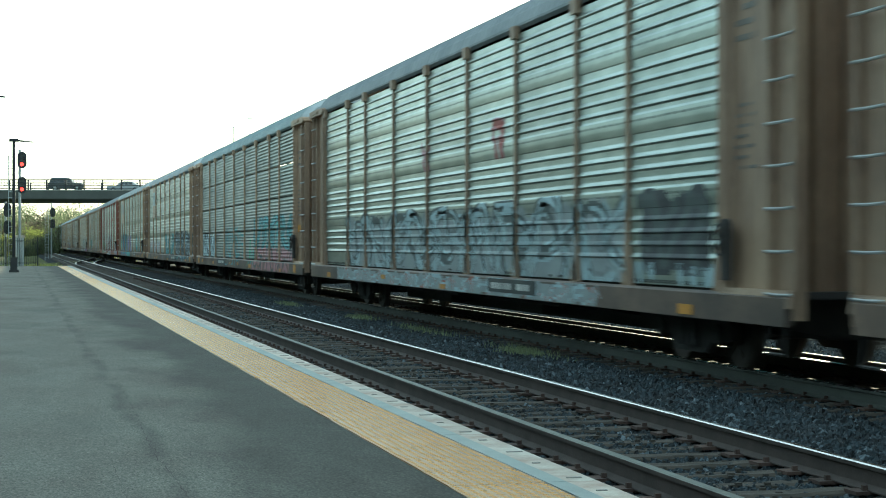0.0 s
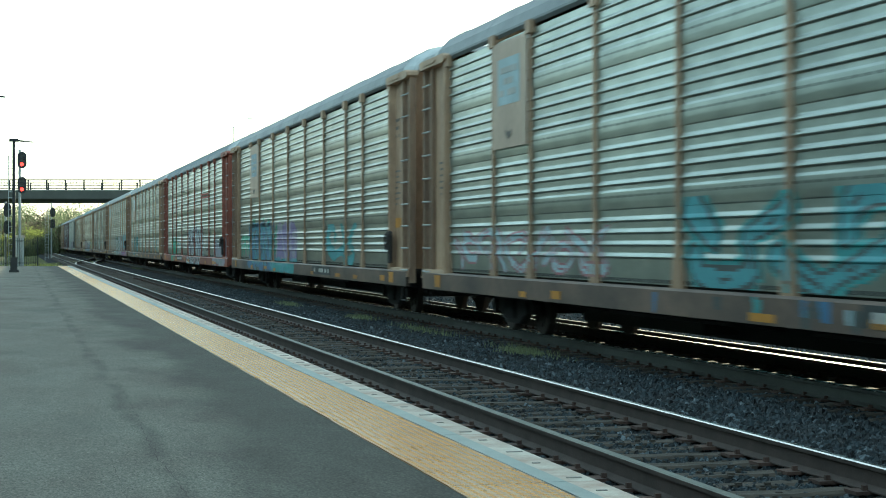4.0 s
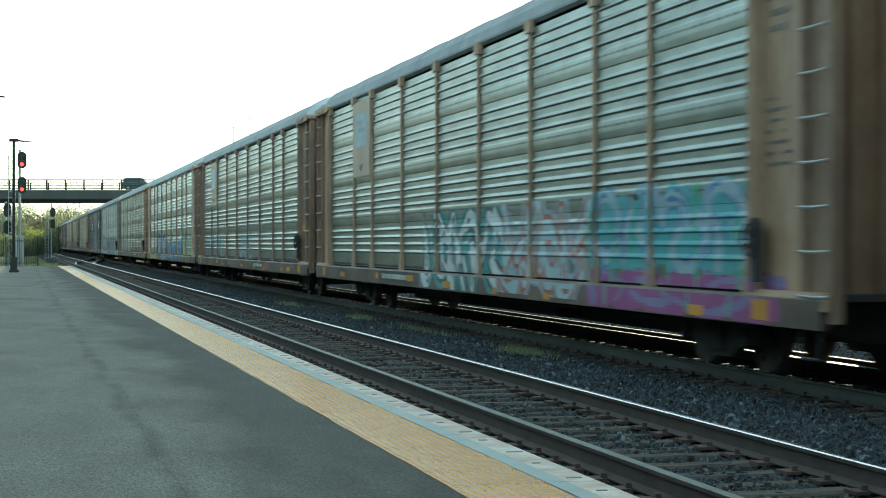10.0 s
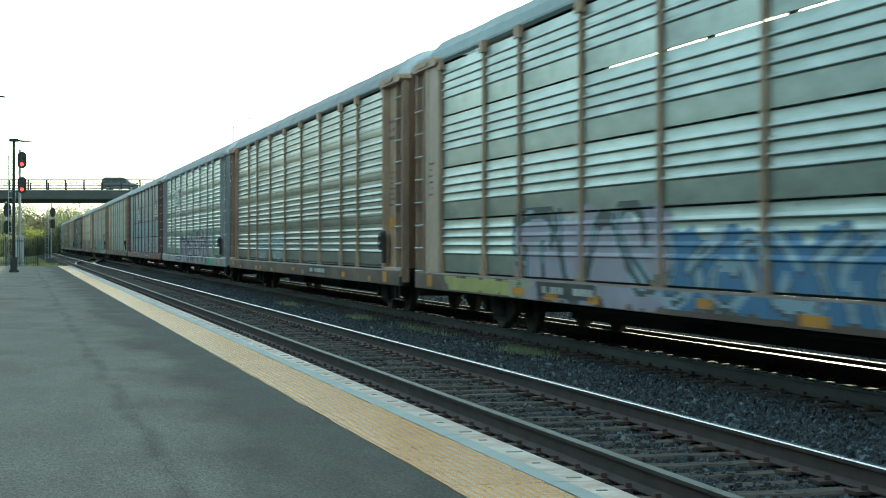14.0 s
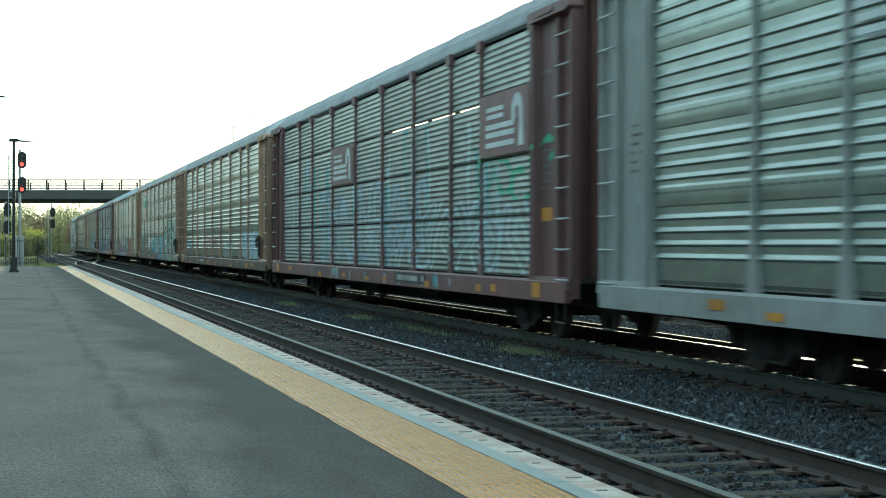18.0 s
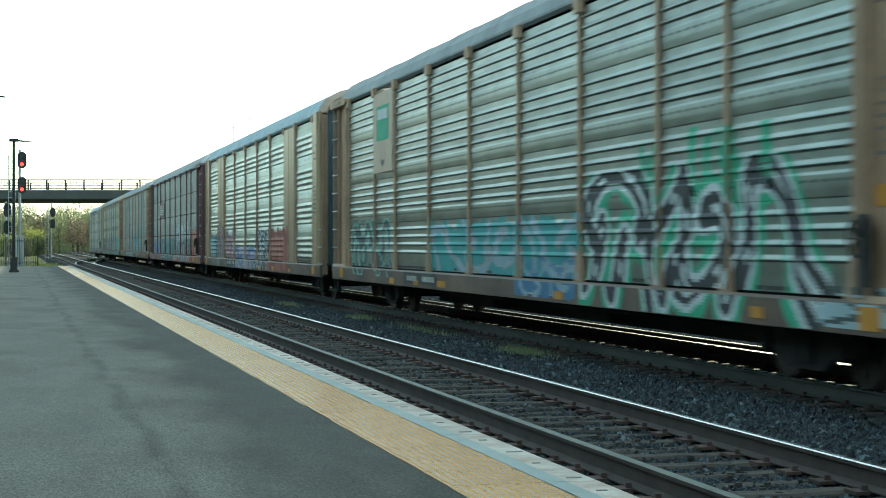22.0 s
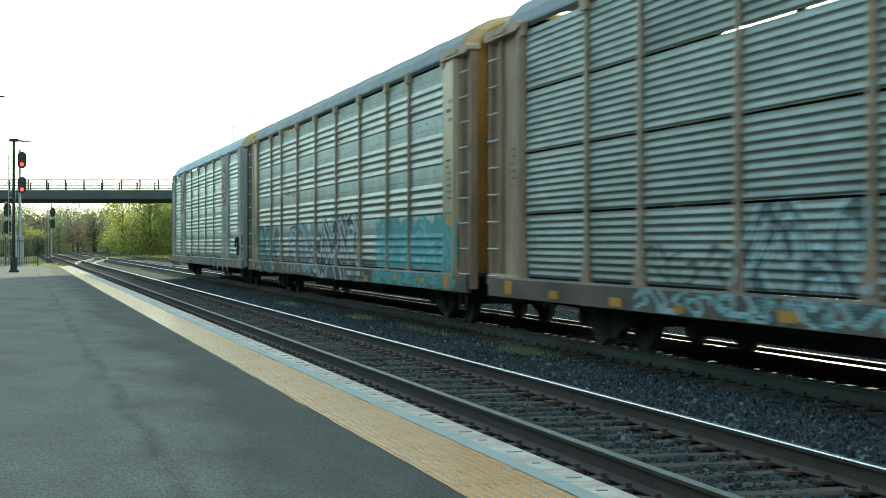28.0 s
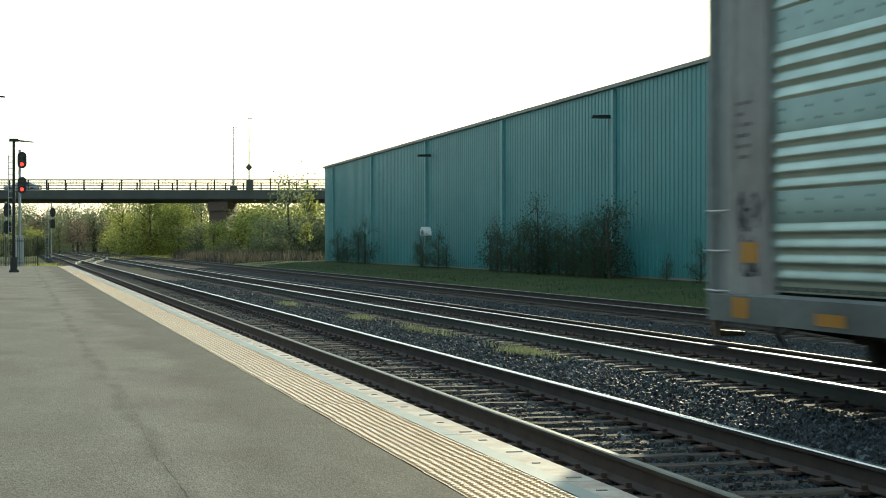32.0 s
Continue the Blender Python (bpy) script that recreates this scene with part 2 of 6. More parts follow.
def track(x, name, label):
    t = thing(name, (x, 0, 0), label, "railway track", kind="structure")
    for s in (-1, 1):
        near = s < 0
        rail(s * 0.7525, -690, 690, parent=t, top=RAIL_WORN if (near and x == T1) or x == T4 else None, side=RAIL_DUST if near and x == T2 else None)
    rng = random.Random(int(x * 10))
    for i in range(300):
        y = -12 + i * 0.508
        part("tie", TIEMESHES[rng.randrange(5)], None, t, at=pose(rng.uniform(-0.04, 0.04), y + rng.uniform(-0.02, 0.02), rng.uniform(-0.012, 0.008) + (0.012 if x == T2 else 0), 0, 0, rng.uniform(-0.7, 0.7)))
    far_ties = Geo()
    for i in range(700):
        y = 140.4 + i * 0.508 if i < 400 else -12 - (i - 399) * 0.508
        far_ties.box(-1.3, 1.3, y - 0.115, y + 0.115, -0.35, -0.185)
    tagged(part("far_ties", far_ties, TIE, t), kind="stuff")
    return t

PLATFORM_TRACK = track(T1, "platform_track", "railway track with polished rails on weathered wooden ties")
TRAIN_TRACK = track(T2, "train_track", "main railway track with polished rails on wooden ties")
track(T4, "siding_track", "outer railway track with dull rails on wooden ties")


# ---- the train ----
PITCH = 29.68
SIDE = 1.6
HALF, HALF_SHORT = 14.28, 13.95      # the smooth-banded cars are shorter at the ends
BAYS = (2.95, 2.05, 2.95, 2.95, 2.95, 2.95, 2.95, 2.05, 2.95)
Z_SILL, Z_PAN, Z_TOP, Z_EAVE = 0.65, 1.0, 4.83, 4.98
RIB, TIP = 0.0165, 0.002

def rib_outline(z0, z1, groups, ribs, fill, deep=RIB, first=0.01):
    """Outline of a ribbed sheet: depth out, height."""
    out = [(0.0, z0)]
    hgt = (z1 - z0) / groups
    for gi in range(groups):
        a = z0 + gi * hgt
        step = hgt * fill / ribs
        for r in range(ribs):
            b = a + hgt * first + r * step
            out += [(0.0 if r or not gi else TIP, b - (0.0 if r or not gi else 0.004)), (0.0, b), (deep * 0.7, b + step * 0.14), (deep, b + step * 0.22), (deep, b + step * 0.30), (deep * 0.35, b + step * 0.56), (deep * 0.05, b + step * 0.72), (0.0, b + step * 0.78)]
    out.append((TIP, z1))
    return out

ROW = (Z_TOP - Z_PAN) / 4
def lapped_outline():
    """Four lapped sheets, each a leaning foot, a flat strip with openings and four narrow ribs."""
    out = [(0.0, Z_PAN)]
    for r in range(4):
        b = Z_PAN + r * ROW
        if r:
            out += [(0.0, b - 0.010), (0.0, b - 0.004), (0.006, b), (0.0075, b + 0.015), (0.0155, b + 0.09), (0.016, b + 0.105), (0.016, b + 0.225), (0.015, b + 0.238), (0.001, b + 0.256), (0.0, b + 0.266)]
        for i in range(4):
            c = b + 0.335 + i * 0.158
            out += [(0.0, c - 0.028), (0.0, c - 0.021), (0.020, c - 0.011), (0.026, c - 0.002), (0.026, c + 0.007), (0.015, c + 0.026), (0.003, c + 0.044), (0.0, c + 0.052), (0.0, c + 0.062)]
    out.append((0.0, Z_TOP))
    return out

FULL = lapped_outline()
SLOTZ = [Z_PAN + (Z_TOP - Z_PAN) * i / 4 for i in range(5)]
SLOT = [rib_outline(SLOTZ[i] + (0.014 if i else 0), SLOTZ[i + 1] - (0.018 if i < 3 else 0), 1, 9, 0.98, 0.0155) for i in range(4)]

def wide_slot(i):
    """One slotted row with a plain foot and four ribs."""
    b = SLOTZ[i] + (0.014 if i else 0)
    out = [(0.0, b)]
    for r in range(4):
        c = SLOTZ[i] + 0.335 + r * 0.150
        out += [(0.0, c - 0.028), (0.0, c - 0.021), (0.018, c - 0.011), (0.023, c - 0.002), (0.023, c + 0.007), (0.013, c + 0.026), (0.003, c + 0.044), (0.0, c + 0.052)]
    return out + [(0.0, SLOTZ[i + 1] - (0.018 if i < 3 else 0))]

WIDE = [wide_slot(i) for i in range(4)]
def surface(z, slot, banded=False, wide=False):
    """How far the sheet stands out at a height."""
    prof = BANDED if banded else FULL if not slot else (WIDE if wide else SLOT)[min(3, max(0, int((z - Z_PAN) / (Z_TOP - Z_PAN) * 4)))]
    for (a, za), (b, zb) in zip(prof, prof[1:]):
        if za <= z <= zb:
            return a + (b - a) * (z - za) / max(1e-6, zb - za)
    return 0.0

# same sheet as the ribs; the flats' different reflection is put into the colour
BAND = mat("band_reflection_teal", (0.235, 0.315, 0.28), 0.32, metal=0.55, vary=0.3, scale=0.9, col2=(0.20, 0.275, 0.25), bump=0.1, grain=4)
BAND_DULL = mat("band_reflection_olive", (0.21, 0.265, 0.235), 0.42, metal=0.5, vary=0.4, scale=0.9, col2=(0.13, 0.165, 0.145), bump=0.15, grain=4)
HOLE = mat("dark_opening", (0.03, 0.036, 0.036), 0.8, vary=0.2)
def sheet_mesh(w, prof, name, banded=False, lapped=False):
    g = Geo()
    rows = []
    for p in prof:
        if not rows or p[1] - rows[-1][1] > 1e-5:
            rows.append(p)
    for a, za in rows:
        g.v += [(-a, w / 2, za), (-a, -w / 2, za)]
    for i, ((a, za), (b, zb)) in enumerate(zip(rows, rows[1:])):
        g.f.append((2 * i, 2 * i + 1, 2 * i + 3, 2 * i + 2))
        g.m.append(1 if banded and abs(a - b) < 0.004 and zb - za > 0.12 else 0)
    g.face([(0.03, -w / 2, prof[0][1]), (0.03, w / 2, prof[0][1]), (0.03, w / 2, prof[-1][1]), (0.03, -w / 2, prof[-1][1])])
    if lapped:
        # small openings in the flat strips, and the row of drain slots at the foot
        n = int(w / 0.24)
        for i in range(n):
            y = (i + 0.5 - n / 2) * w / n
            for r in (1, 2, 3):
                z = Z_PAN + r * ROW + 0.168
                g.face([(-0.018, y + 0.055, z - 0.015), (-0.018, y - 0.055, z - 0.015), (-0.018, y - 0.055, z + 0.015), (-0.018, y + 0.055, z + 0.015)], 2)
    if lapped or banded:
        n = int(w / 0.21)
        for i in range(n):
            y = (i + 0.5 - n / 2) * w / n
            g.face([(-0.002, y + 0.075, Z_PAN + 0.018), (-0.002, y - 0.075, Z_PAN + 0.018), (-0.002, y - 0.075, Z_PAN + 0.062), (-0.002, y + 0.075, Z_PAN + 0.062)], 2)
    return g.mesh(name, [BLACK, BAND, HOLE], smooth=True)

BANDED = [(0.0, Z_PAN)] + rib_outline(Z_PAN + 0.085, Z_TOP, 4, 4, 0.68, 0.020, 0.03)
SHEETS = {(w, k): sheet_mesh(w - 0.06, FULL if k == -1 else BANDED if k == -2 else SLOT[k], "ribbed_panel", k == -2, k == -1) for w in (2.95, 2.05) for k in (-2, -1, 0, 1, 2, 3)}
SHEETS.update({(w, 10 + k): sheet_mesh(w - 0.06, WIDE[k], "ribbed_panel") for w in (2.95, 2.05) for k in range(4)})

def post_geo(w):
    """An upright with a flared foot and a small cap."""
    g = Geo()
    g.prism([(-w / 2, 1.55), (w / 2, 1.55), (w / 2, Z_TOP - 0.08), (-w / 2, Z_TOP - 0.08)], -0.048, 0.0, "x")
    g.prism([(-w / 2 - 0.13, Z_PAN - 0.05), (w / 2 + 0.13, Z_PAN - 0.05), (w / 2, 1.55), (-w / 2, 1.55)], -0.054, 0.0, "x")
    g.prism([(-w / 2 - 0.08, Z_TOP - 0.08), (w / 2 + 0.08, Z_TOP - 0.08), (w / 2 + 0.08, Z_TOP + 0.12), (-w / 2 - 0.08, Z_TOP + 0.12)], -0.085, 0.0, "x")
    return g

POST = post_geo(0.095).mesh("post", [BLACK])
THIN_POST = post_geo(0.075).mesh("post", [BLACK])

def smooth_geo(w):
    """A plain pressed sheet bay with a shallow fold down the middle."""
    g = Geo()
    h = w / 2 - 0.03
    g.prism([(-0.02, -h), (-0.065, -h + 0.05), (-0.065, -0.06), (-0.05, 0.0), (-0.065, 0.06), (-0.065, h - 0.05), (-0.02, h), (0.02, h), (0.02, -h)], Z_PAN - 0.02, Z_TOP + 0.02, "z")
    return g

SMOOTH = smooth_geo(2.05).mesh("smooth_panel", [BLACK])

def end_geo():
    """Corner of the body: plain sheet from the last bay to the end, folded round."""
    g = Geo()
    g.prism([(-0.07, 0.0), (-0.07, 0.72), (-0.10, 0.76), (-0.10, 0.88), (-0.07, 0.92), (-0.07, 0.98), (-0.03, 1.0), (0.05, 1.0), (0.05, 0.0)], Z_SILL + 0.3, Z_EAVE, "z")
    return g

def recessed_end_geo():
    """Corner of the body: a proud folded end post, then a sheet set back behind it."""
    g = Geo()
    g.prism([(0.08, 0.02), (-0.085, 0.02), (-0.085, 0.05), (-0.07, 0.06), (-0.07, 0.16), (-0.085, 0.17), (-0.085, 0.20), (-0.03, 0.21), (0.03, 0.23), (0.03, 0.60), (0.04, 0.62), (0.03, 0.64), (0.03, 1.22), (0.08, 1.22)], Z_PAN - 0.05, Z_EAVE, "z")
    g.prism([(-0.10, Z_PAN - 0.16), (0.06, Z_PAN - 0.16), (0.06, Z_PAN + 0.02), (-0.07, Z_PAN + 0.02)], 0.0, 1.85)
    return g

CORNER_SET = recessed_end_geo().mesh("corner_sheet", [BLACK])
CORNER = end_geo().mesh("corner_sheet", [BLACK])
def sill_mesh(half):
    g = Geo()
    g.prism([(-0.10, Z_SILL), (-0.10, Z_PAN - 0.06), (-0.06, Z_PAN - 0.03), (0.02, Z_PAN - 0.03), (0.02, Z_SILL + 0.05), (-0.03, Z_SILL)], -half + 0.15, half - 0.15)
    return g.mesh("side_sill", [BLACK])

SILL = {h: sill_mesh(h) for h in (HALF, HALF_SHORT)}

ROOFP = [(-1.62, Z_TOP + 0.11), (-1.62, Z_EAVE), (-1.55, 5.16), (-1.38, 5.36), (-1.0, 5.55), (-0.5, 5.67), (0.0, 5.71)]
ROOFP = ROOFP + [(-x, z) for x, z in ROOFP[-2::-1]]
def roof_geo(ribs, half):
    g = Geo()
    inner = [(x * 0.97, z - 0.05) for x, z in ROOFP[::-1]]
    g.prism(ROOFP + inner, -half + 0.86, half - 0.86)
    n = 96 if ribs else 9
    for i in range(n):
        y = -half + 1.0 + i * (2 * half - 2.0) / (n - 1)
        w, d = (0.05, 0.022) if ribs else (0.03, 0.012)
        for (xa, za), (xb, zb) in zip(ROOFP[1:], ROOFP[2:-1]):
            k = len(g.v)
            g.v += [(xa, y - w, za), (xb, y - w, zb), (xb, y, zb + d), (xa, y, za + d), (xb, y + w, zb), (xa, y + w, za)]
            g.f += [(k, k + 1, k + 2, k + 3), (k + 3, k + 2, k + 4, k + 5)]
            g.m += [0, 0]
    return g

def roof_end_geo():
    """The sheet that slopes down from the roof's edge to the end of the car, with a raised seam."""
    g = Geo()
    low = lambda p: (p[0] * 0.95, 4.86 + (p[1] - 4.86) * 0.80)
    for (a, b) in zip(ROOFP, ROOFP[1:]):
        c, d = low(a), low(b)
        g.face([(a[0], 0.0, a[1]), (b[0], 0.0, b[1]), (d[0], 0.78, d[1]), (c[0], 0.78, c[1])])
        g.face([(c[0], 0.78, c[1]), (d[0], 0.78, d[1]), (d[0], 0.78, d[1] - 0.10), (c[0], 0.78, c[1] - 0.10)])
        for q in (0.02, 0.80):
            e = [tuple(m + (n - m) * q for m, n in zip(p, r)) for p, r in ((a, c), (b, d))]
            f = [tuple(m + (n - m) * (q + 0.05) for m, n in zip(p, r)) for p, r in ((a, c), (b, d))]
            g.face([(e[0][0] * 1.008, q * 0.78, e[0][1] + 0.02), (e[1][0] * 1.008, q * 0.78, e[1][1] + 0.02), (f[1][0] * 1.008, q * 0.78 + 0.045, f[1][1] + 0.02), (f[0][0] * 1.008, q * 0.78 + 0.045, f[0][1] + 0.02)])
    return g

ROOF_END = roof_end_geo().mesh("roof_end", [GALV])
ROOF = {(r, h): roof_geo(r, h).mesh("roof", [BLACK]) for r in (False, True) for h in (HALF, HALF_SHORT)}

def end_door_geo():
    g = Geo()
    pts = []
    for i in range(8):
        x = -1.42 + i * 0.355
        pts += [(x, 0.0), (x + 0.22, 0.0), (x + 0.26, -0.06), (x + 0.32, -0.06)]
    g.prism(pts + [(1.42, 0.0), (1.42, 0.08), (-1.42, 0.08)], 1.0, 5.2, "z")
    return g

END_DOOR = end_door_geo().mesh("end_door", [BLACK])

def ladder_geo():
    """An upright channel with raised edges, which carries the rungs."""
    g = Geo()
    g.prism([(0.08, -0.34), (-0.05, -0.34), (-0.05, -0.28), (0.04, -0.27), (0.04, 0.27), (-0.05, 0.28), (-0.05, 0.34), (0.08, 0.34)], 0.72, 4.86, "z")
    return g

LADDER = ladder_geo().mesh("ladder", [BLACK])
r_ = Geo()
r_.tube((-0.075, -0.30, 0), (-0.085, 0.0, -0.008), 0.017, n=6)
r_.tube((-0.085, 0.0, -0.008), (-0.075, 0.30, 0), 0.017, n=6)
RUNG = r_.mesh("rung", [GALV])

b_ = Geo()
b_.prism([(-0.98, 4.90), (-0.90, 4.85), (0.88, 4.85), (0.94, 4.88), (0.94, 4.98), (0.88, 5.01), (-0.88, 5.01), (-0.96, 4.97)], -0.13, 0.12, "x")
b_.box(-0.15, -0.13, -0.30, 0.50, 4.90, 4.96)
BRACKET = b_.mesh("end_beam", [BLACK])

b_ = Geo()
for i in range(16):
    a_, c_ = i * math.pi / 8, (i + 1) * math.pi / 8
    b_.tube((-0.12, 0.17 * math.cos(a_), 0.17 * math.sin(a_)), (-0.12, 0.17 * math.cos(c_), 0.17 * math.sin(c_)), 0.014, n=5)
for i in range(4):
    a_ = i * math.pi / 4
    b_.tube((-0.11, 0.16 * math.cos(a_), 0.16 * math.sin(a_)), (-0.11, -0.16 * math.cos(a_), -0.16 * math.sin(a_)), 0.012, n=4)
b_.prism([(0.09 * math.cos(i * math.pi / 6), 0.12 + 0.11 * math.sin(i * math.pi / 6)) for i in range(12)], -0.09, 0.0, "x")
b_.prism([(-0.07, -0.45), (0.07, -0.45), (0.10, 0.1), (-0.10, 0.1)], -0.07, 0.0, "x")
BRAKE = b_.mesh("brake_wheel", [UNDER])

b_ = Geo()
for y in (-0.2, 0.2):
    b_.tube((-0.05, y, 0.70), (-0.07, y, 0.36), 0.012, n=6)
b_.tube((-0.07, -0.21, 0.36), (-0.07, 0.21, 0.36), 0.018, n=6)
STEP = b_.mesh("sill_step", [UNDER])

def frame_geo():
    g = Geo()
    g.box(-0.5, 0.5, -HALF + 1.6, HALF - 1.6, 0.42, 0.95)
    g.box(-0.35, 0.35, -8.6, 8.6, 0.27, 0.45)
    g.box(1.25, 1.4, -8.4, 8.4, 0.50, 0.9)
    g.box(-1.55, 1.55, -HALF + 0.25, HALF - 0.25, 0.93, 1.0)
    for i in range(14):
        y = -HALF + 1.5 + i * (2 * HALF - 3) / 13
        if abs(abs(y) - 10.2) > 1.5:
            g.prism([(-1.5, 0.93), (-1.4, 0.62), (-0.5, 0.46), (0.5, 0.46), (1.4, 0.62), (1.5, 0.93)], y - 0.06, y + 0.06)
    for s in (-1, 1):
        g.box(-0.9, -0.45, s * 3.0 - 0.6, s * 3.0 + 0.6, 0.35, 0.75)
        g.tube((-1.1, s * 5.2, 0.55), (-1.1, s * 1.0, 0.55), 0.03, n=6)
    return g

FRAME = frame_geo().mesh("underframe", [UNDER])

def coupler_geo():
    g = Geo()
    g.box(-0.09, 0.09, -0.75, 0.3, 0.74, 0.96)
    g.prism([(-0.2, -0.95), (0.1, -1.0), (0.22, -0.82), (0.12, -0.66), (-0.18, -0.66)], 0.68, 1.0, "z")
    g.tube((0.5, 0.1, 0.7), (0.62, -0.5, 0.45), 0.03, n=6)
    return g

COUPLER = coupler_geo().mesh("coupler", [UNDER])

def sideframe_geo():
    g = Geo()
    g.prism([(-1.15, 0.50), (-1.05, 0.62), (-0.45, 0.68), (0.45, 0.68), (1.05, 0.62), (1.15, 0.50), (1.1, 0.34), (0.72, 0.34), (0.42, 0.16), (-0.42, 0.16), (-0.72, 0.34), (-1.1, 0.34)], -0.07, 0.07, "x")
    for y in (-0.89, 0.89):
        g.tube((-0.13, y, 0.42), (0.0, y, 0.42), 0.12, n=10)
    for y in (-0.2, -0.05, 0.1):
        g.tube((-0.1, y, 0.24), (-0.1, y, 0.56), 0.075, n=8)
    return g

SIDEFRAME = sideframe_geo().mesh("side_frame", [UNDER])
b_ = Geo()
b_.box(-1.0, 1.0, -0.2, 0.2, 0.45, 0.62)
BOLSTER = b_.mesh("bolster", [UNDER])

def wheels_geo():
    """An axle with two flanged wheels, about its own middle."""
    g = Geo()
    g.tube((-1.05, 0, 0), (1.05, 0, 0), 0.08, n=10)
    for s in (-1, 1):
        a, b, c = s * 0.69, s * 0.72, s * 0.82
        g.tube((a, 0, 0), (b, 0, 0), 0.448, n=28)
        g.tube((b, 0, 0), (c, 0, 0), 0.42, 0.415, n=28)
        for k in range(6):
            w = 2 * math.pi * k / 6
            g.tube((c, 0.26 * math.cos(w), 0.26 * math.sin(w)), (c + s * 0.02, 0.26 * math.cos(w), 0.26 * math.sin(w)), 0.05, n=6)
        g.tube((c, 0, 0), (c + s * 0.05, 0, 0), 0.14, n=12)
    return g

WHEELS = wheels_geo().mesh("wheelset", [WHEEL])

# colours of the cars
RIBS = {n: mat("ribbed_sheet_" + n, c, 0.33, metal=0.82, vary=0.4, scale=0.8, grain=2.6, rand=0.10, bump=0.35, col2=c2, stretch=(1, 0.6, 1.6)) for n, c, c2 in (
    ("grey", (0.405, 0.46, 0.425), (0.24, 0.28, 0.258)), ("dull", (0.285, 0.325, 0.30), (0.165, 0.19, 0.175)),
    ("silver", (0.46, 0.545, 0.50), (0.31, 0.385, 0.35)), ("green", (0.41, 0.47, 0.435), (0.24, 0.285, 0.26)))}
# the slotted sheets are dirtier and duller
RIBS["slotted"] = mat("ribbed_sheet_slotted", (0.275, 0.305, 0.28), 0.46, metal=0.7, vary=0.45, scale=0.8, grain=2.6, rand=0.15, bump=0.35, col2=(0.17, 0.195, 0.18), stretch=(1, 0.6, 1.6))

def paint(name, c, **k):
    return mat(name, c, 0.55, **{**dict(vary=0.45, scale=1.4, bump=0.15, grain=14, rand=0.10, stretch=(1, 1, 0.45)), **k})
TRIMS = {"wine_red": paint("wine_red_paint", (0.20, 0.058, 0.060), col2=(0.11, 0.045, 0.045)), "sill_grey": paint("dull_grey_sill_paint", (0.19, 0.205, 0.20), col2=(0.10, 0.11, 0.11), scale=1.0, stretch=(1, 0.7, 1)), "flashing": paint("pale_flashing", (0.50, 0.54, 0.54), col2=(0.36, 0.40, 0.41)), "tan": paint("tan_paint", (0.47, 0.33, 0.21), col2=(0.27, 0.17, 0.105)), "brown": paint("brown_paint", (0.35, 0.245, 0.16), col2=(0.19, 0.125, 0.085)),
         "red": paint("rust_red_paint", (0.30, 0.085, 0.05), col2=(0.17, 0.06, 0.04)), "maroon": paint("maroon_paint", (0.17, 0.08, 0.075), col2=(0.11, 0.06, 0.06)),
         "white": paint("off_white_paint", (0.38, 0.375, 0.355), col2=(0.23, 0.205, 0.185)), "grey": paint("grey_paint", (0.33, 0.35, 0.34), col2=(0.24, 0.25, 0.24)),
         "yellow": paint("yellow_paint", (0.55, 0.30, 0.05)), "teal": paint("teal_paint", (0.08, 0.30, 0.31)), "blue": paint("faded_blue_paint", (0.13, 0.22, 0.26)),
         "grime": paint("grimy_sill_paint", (0.165, 0.112, 0.08), col2=(0.058, 0.044, 0.037), scale=1.0, stretch=(1, 0.7, 1)), "bronze": mat("bronze_sheet", (0.46, 0.36, 0.23), 0.38, metal=0.5, vary=0.35, scale=0.9, col2=(0.30, 0.21, 0.13), bump=0.3, grain=3, stretch=(1, 1, 0.25)), "cream": paint("cream_paint", (0.54, 0.42, 0.31), col2=(0.42, 0.32, 0.24))}
ROOFS = {"slate": paint("slate_roof_paint", (0.20, 0.228, 0.236), col2=(0.14, 0.165, 0.175)), "pale": paint("pale_roof_paint", (0.36, 0.45, 0.48), col2=(0.28, 0.35, 0.38)),
         "green": paint("green_grey_roof_paint", (0.26, 0.34, 0.34), col2=(0.2, 0.26, 0.26))}
MARK = {"white": paint("white_hood_paint", (0.8, 0.8, 0.78)), "yellow": paint("reflector_yellow", (0.58, 0.27, 0.03), vary=0.3), "dark": paint("dark_plate", (0.05, 0.06, 0.06)), "pale": paint("pale_lettering", (0.6, 0.6, 0.56)),
        "ink": paint("dark_lettering", (0.19, 0.17, 0.15))}

# kind, ribs, trim, roof, end colour, far-off side sill
CARS = [
    ("C", "silver", "white", "pale", "white"), ("A", "dull", "tan", "slate", "tan"), ("B", "slotted", "tan", "slate", "tan"), ("B", "slotted", "maroon", "slate", "maroon"),
    ("C", "green", "tan", "pale", "brown"), ("A", "dull", "tan", "slate", "brown"), ("A", "dull", "tan", "slate", "tan"), ("B", "slotted", "maroon", "slate", "maroon"),
    ("A", "green", "grey", "slate", "grey"), ("A", "dull", "tan", "slate", "brown"), ("B", "green", "tan", "green", "brown"), ("A", "dull", "brown", "slate", "brown"),
    ("A", "dull", "tan", "slate", "brown"), ("A", "dull", "tan", "slate", "tan"), ("A", "grey", "red", "slate", "red"), ("A", "dull", "tan", "slate", "tan"),
    ("A", "grey", "tan", "slate", "tan"), ("B", "slotted", "tan", "green", "brown"), ("A", "green", "brown", "slate", "brown"), ("A", "grey", "brown", "slate", "brown")]

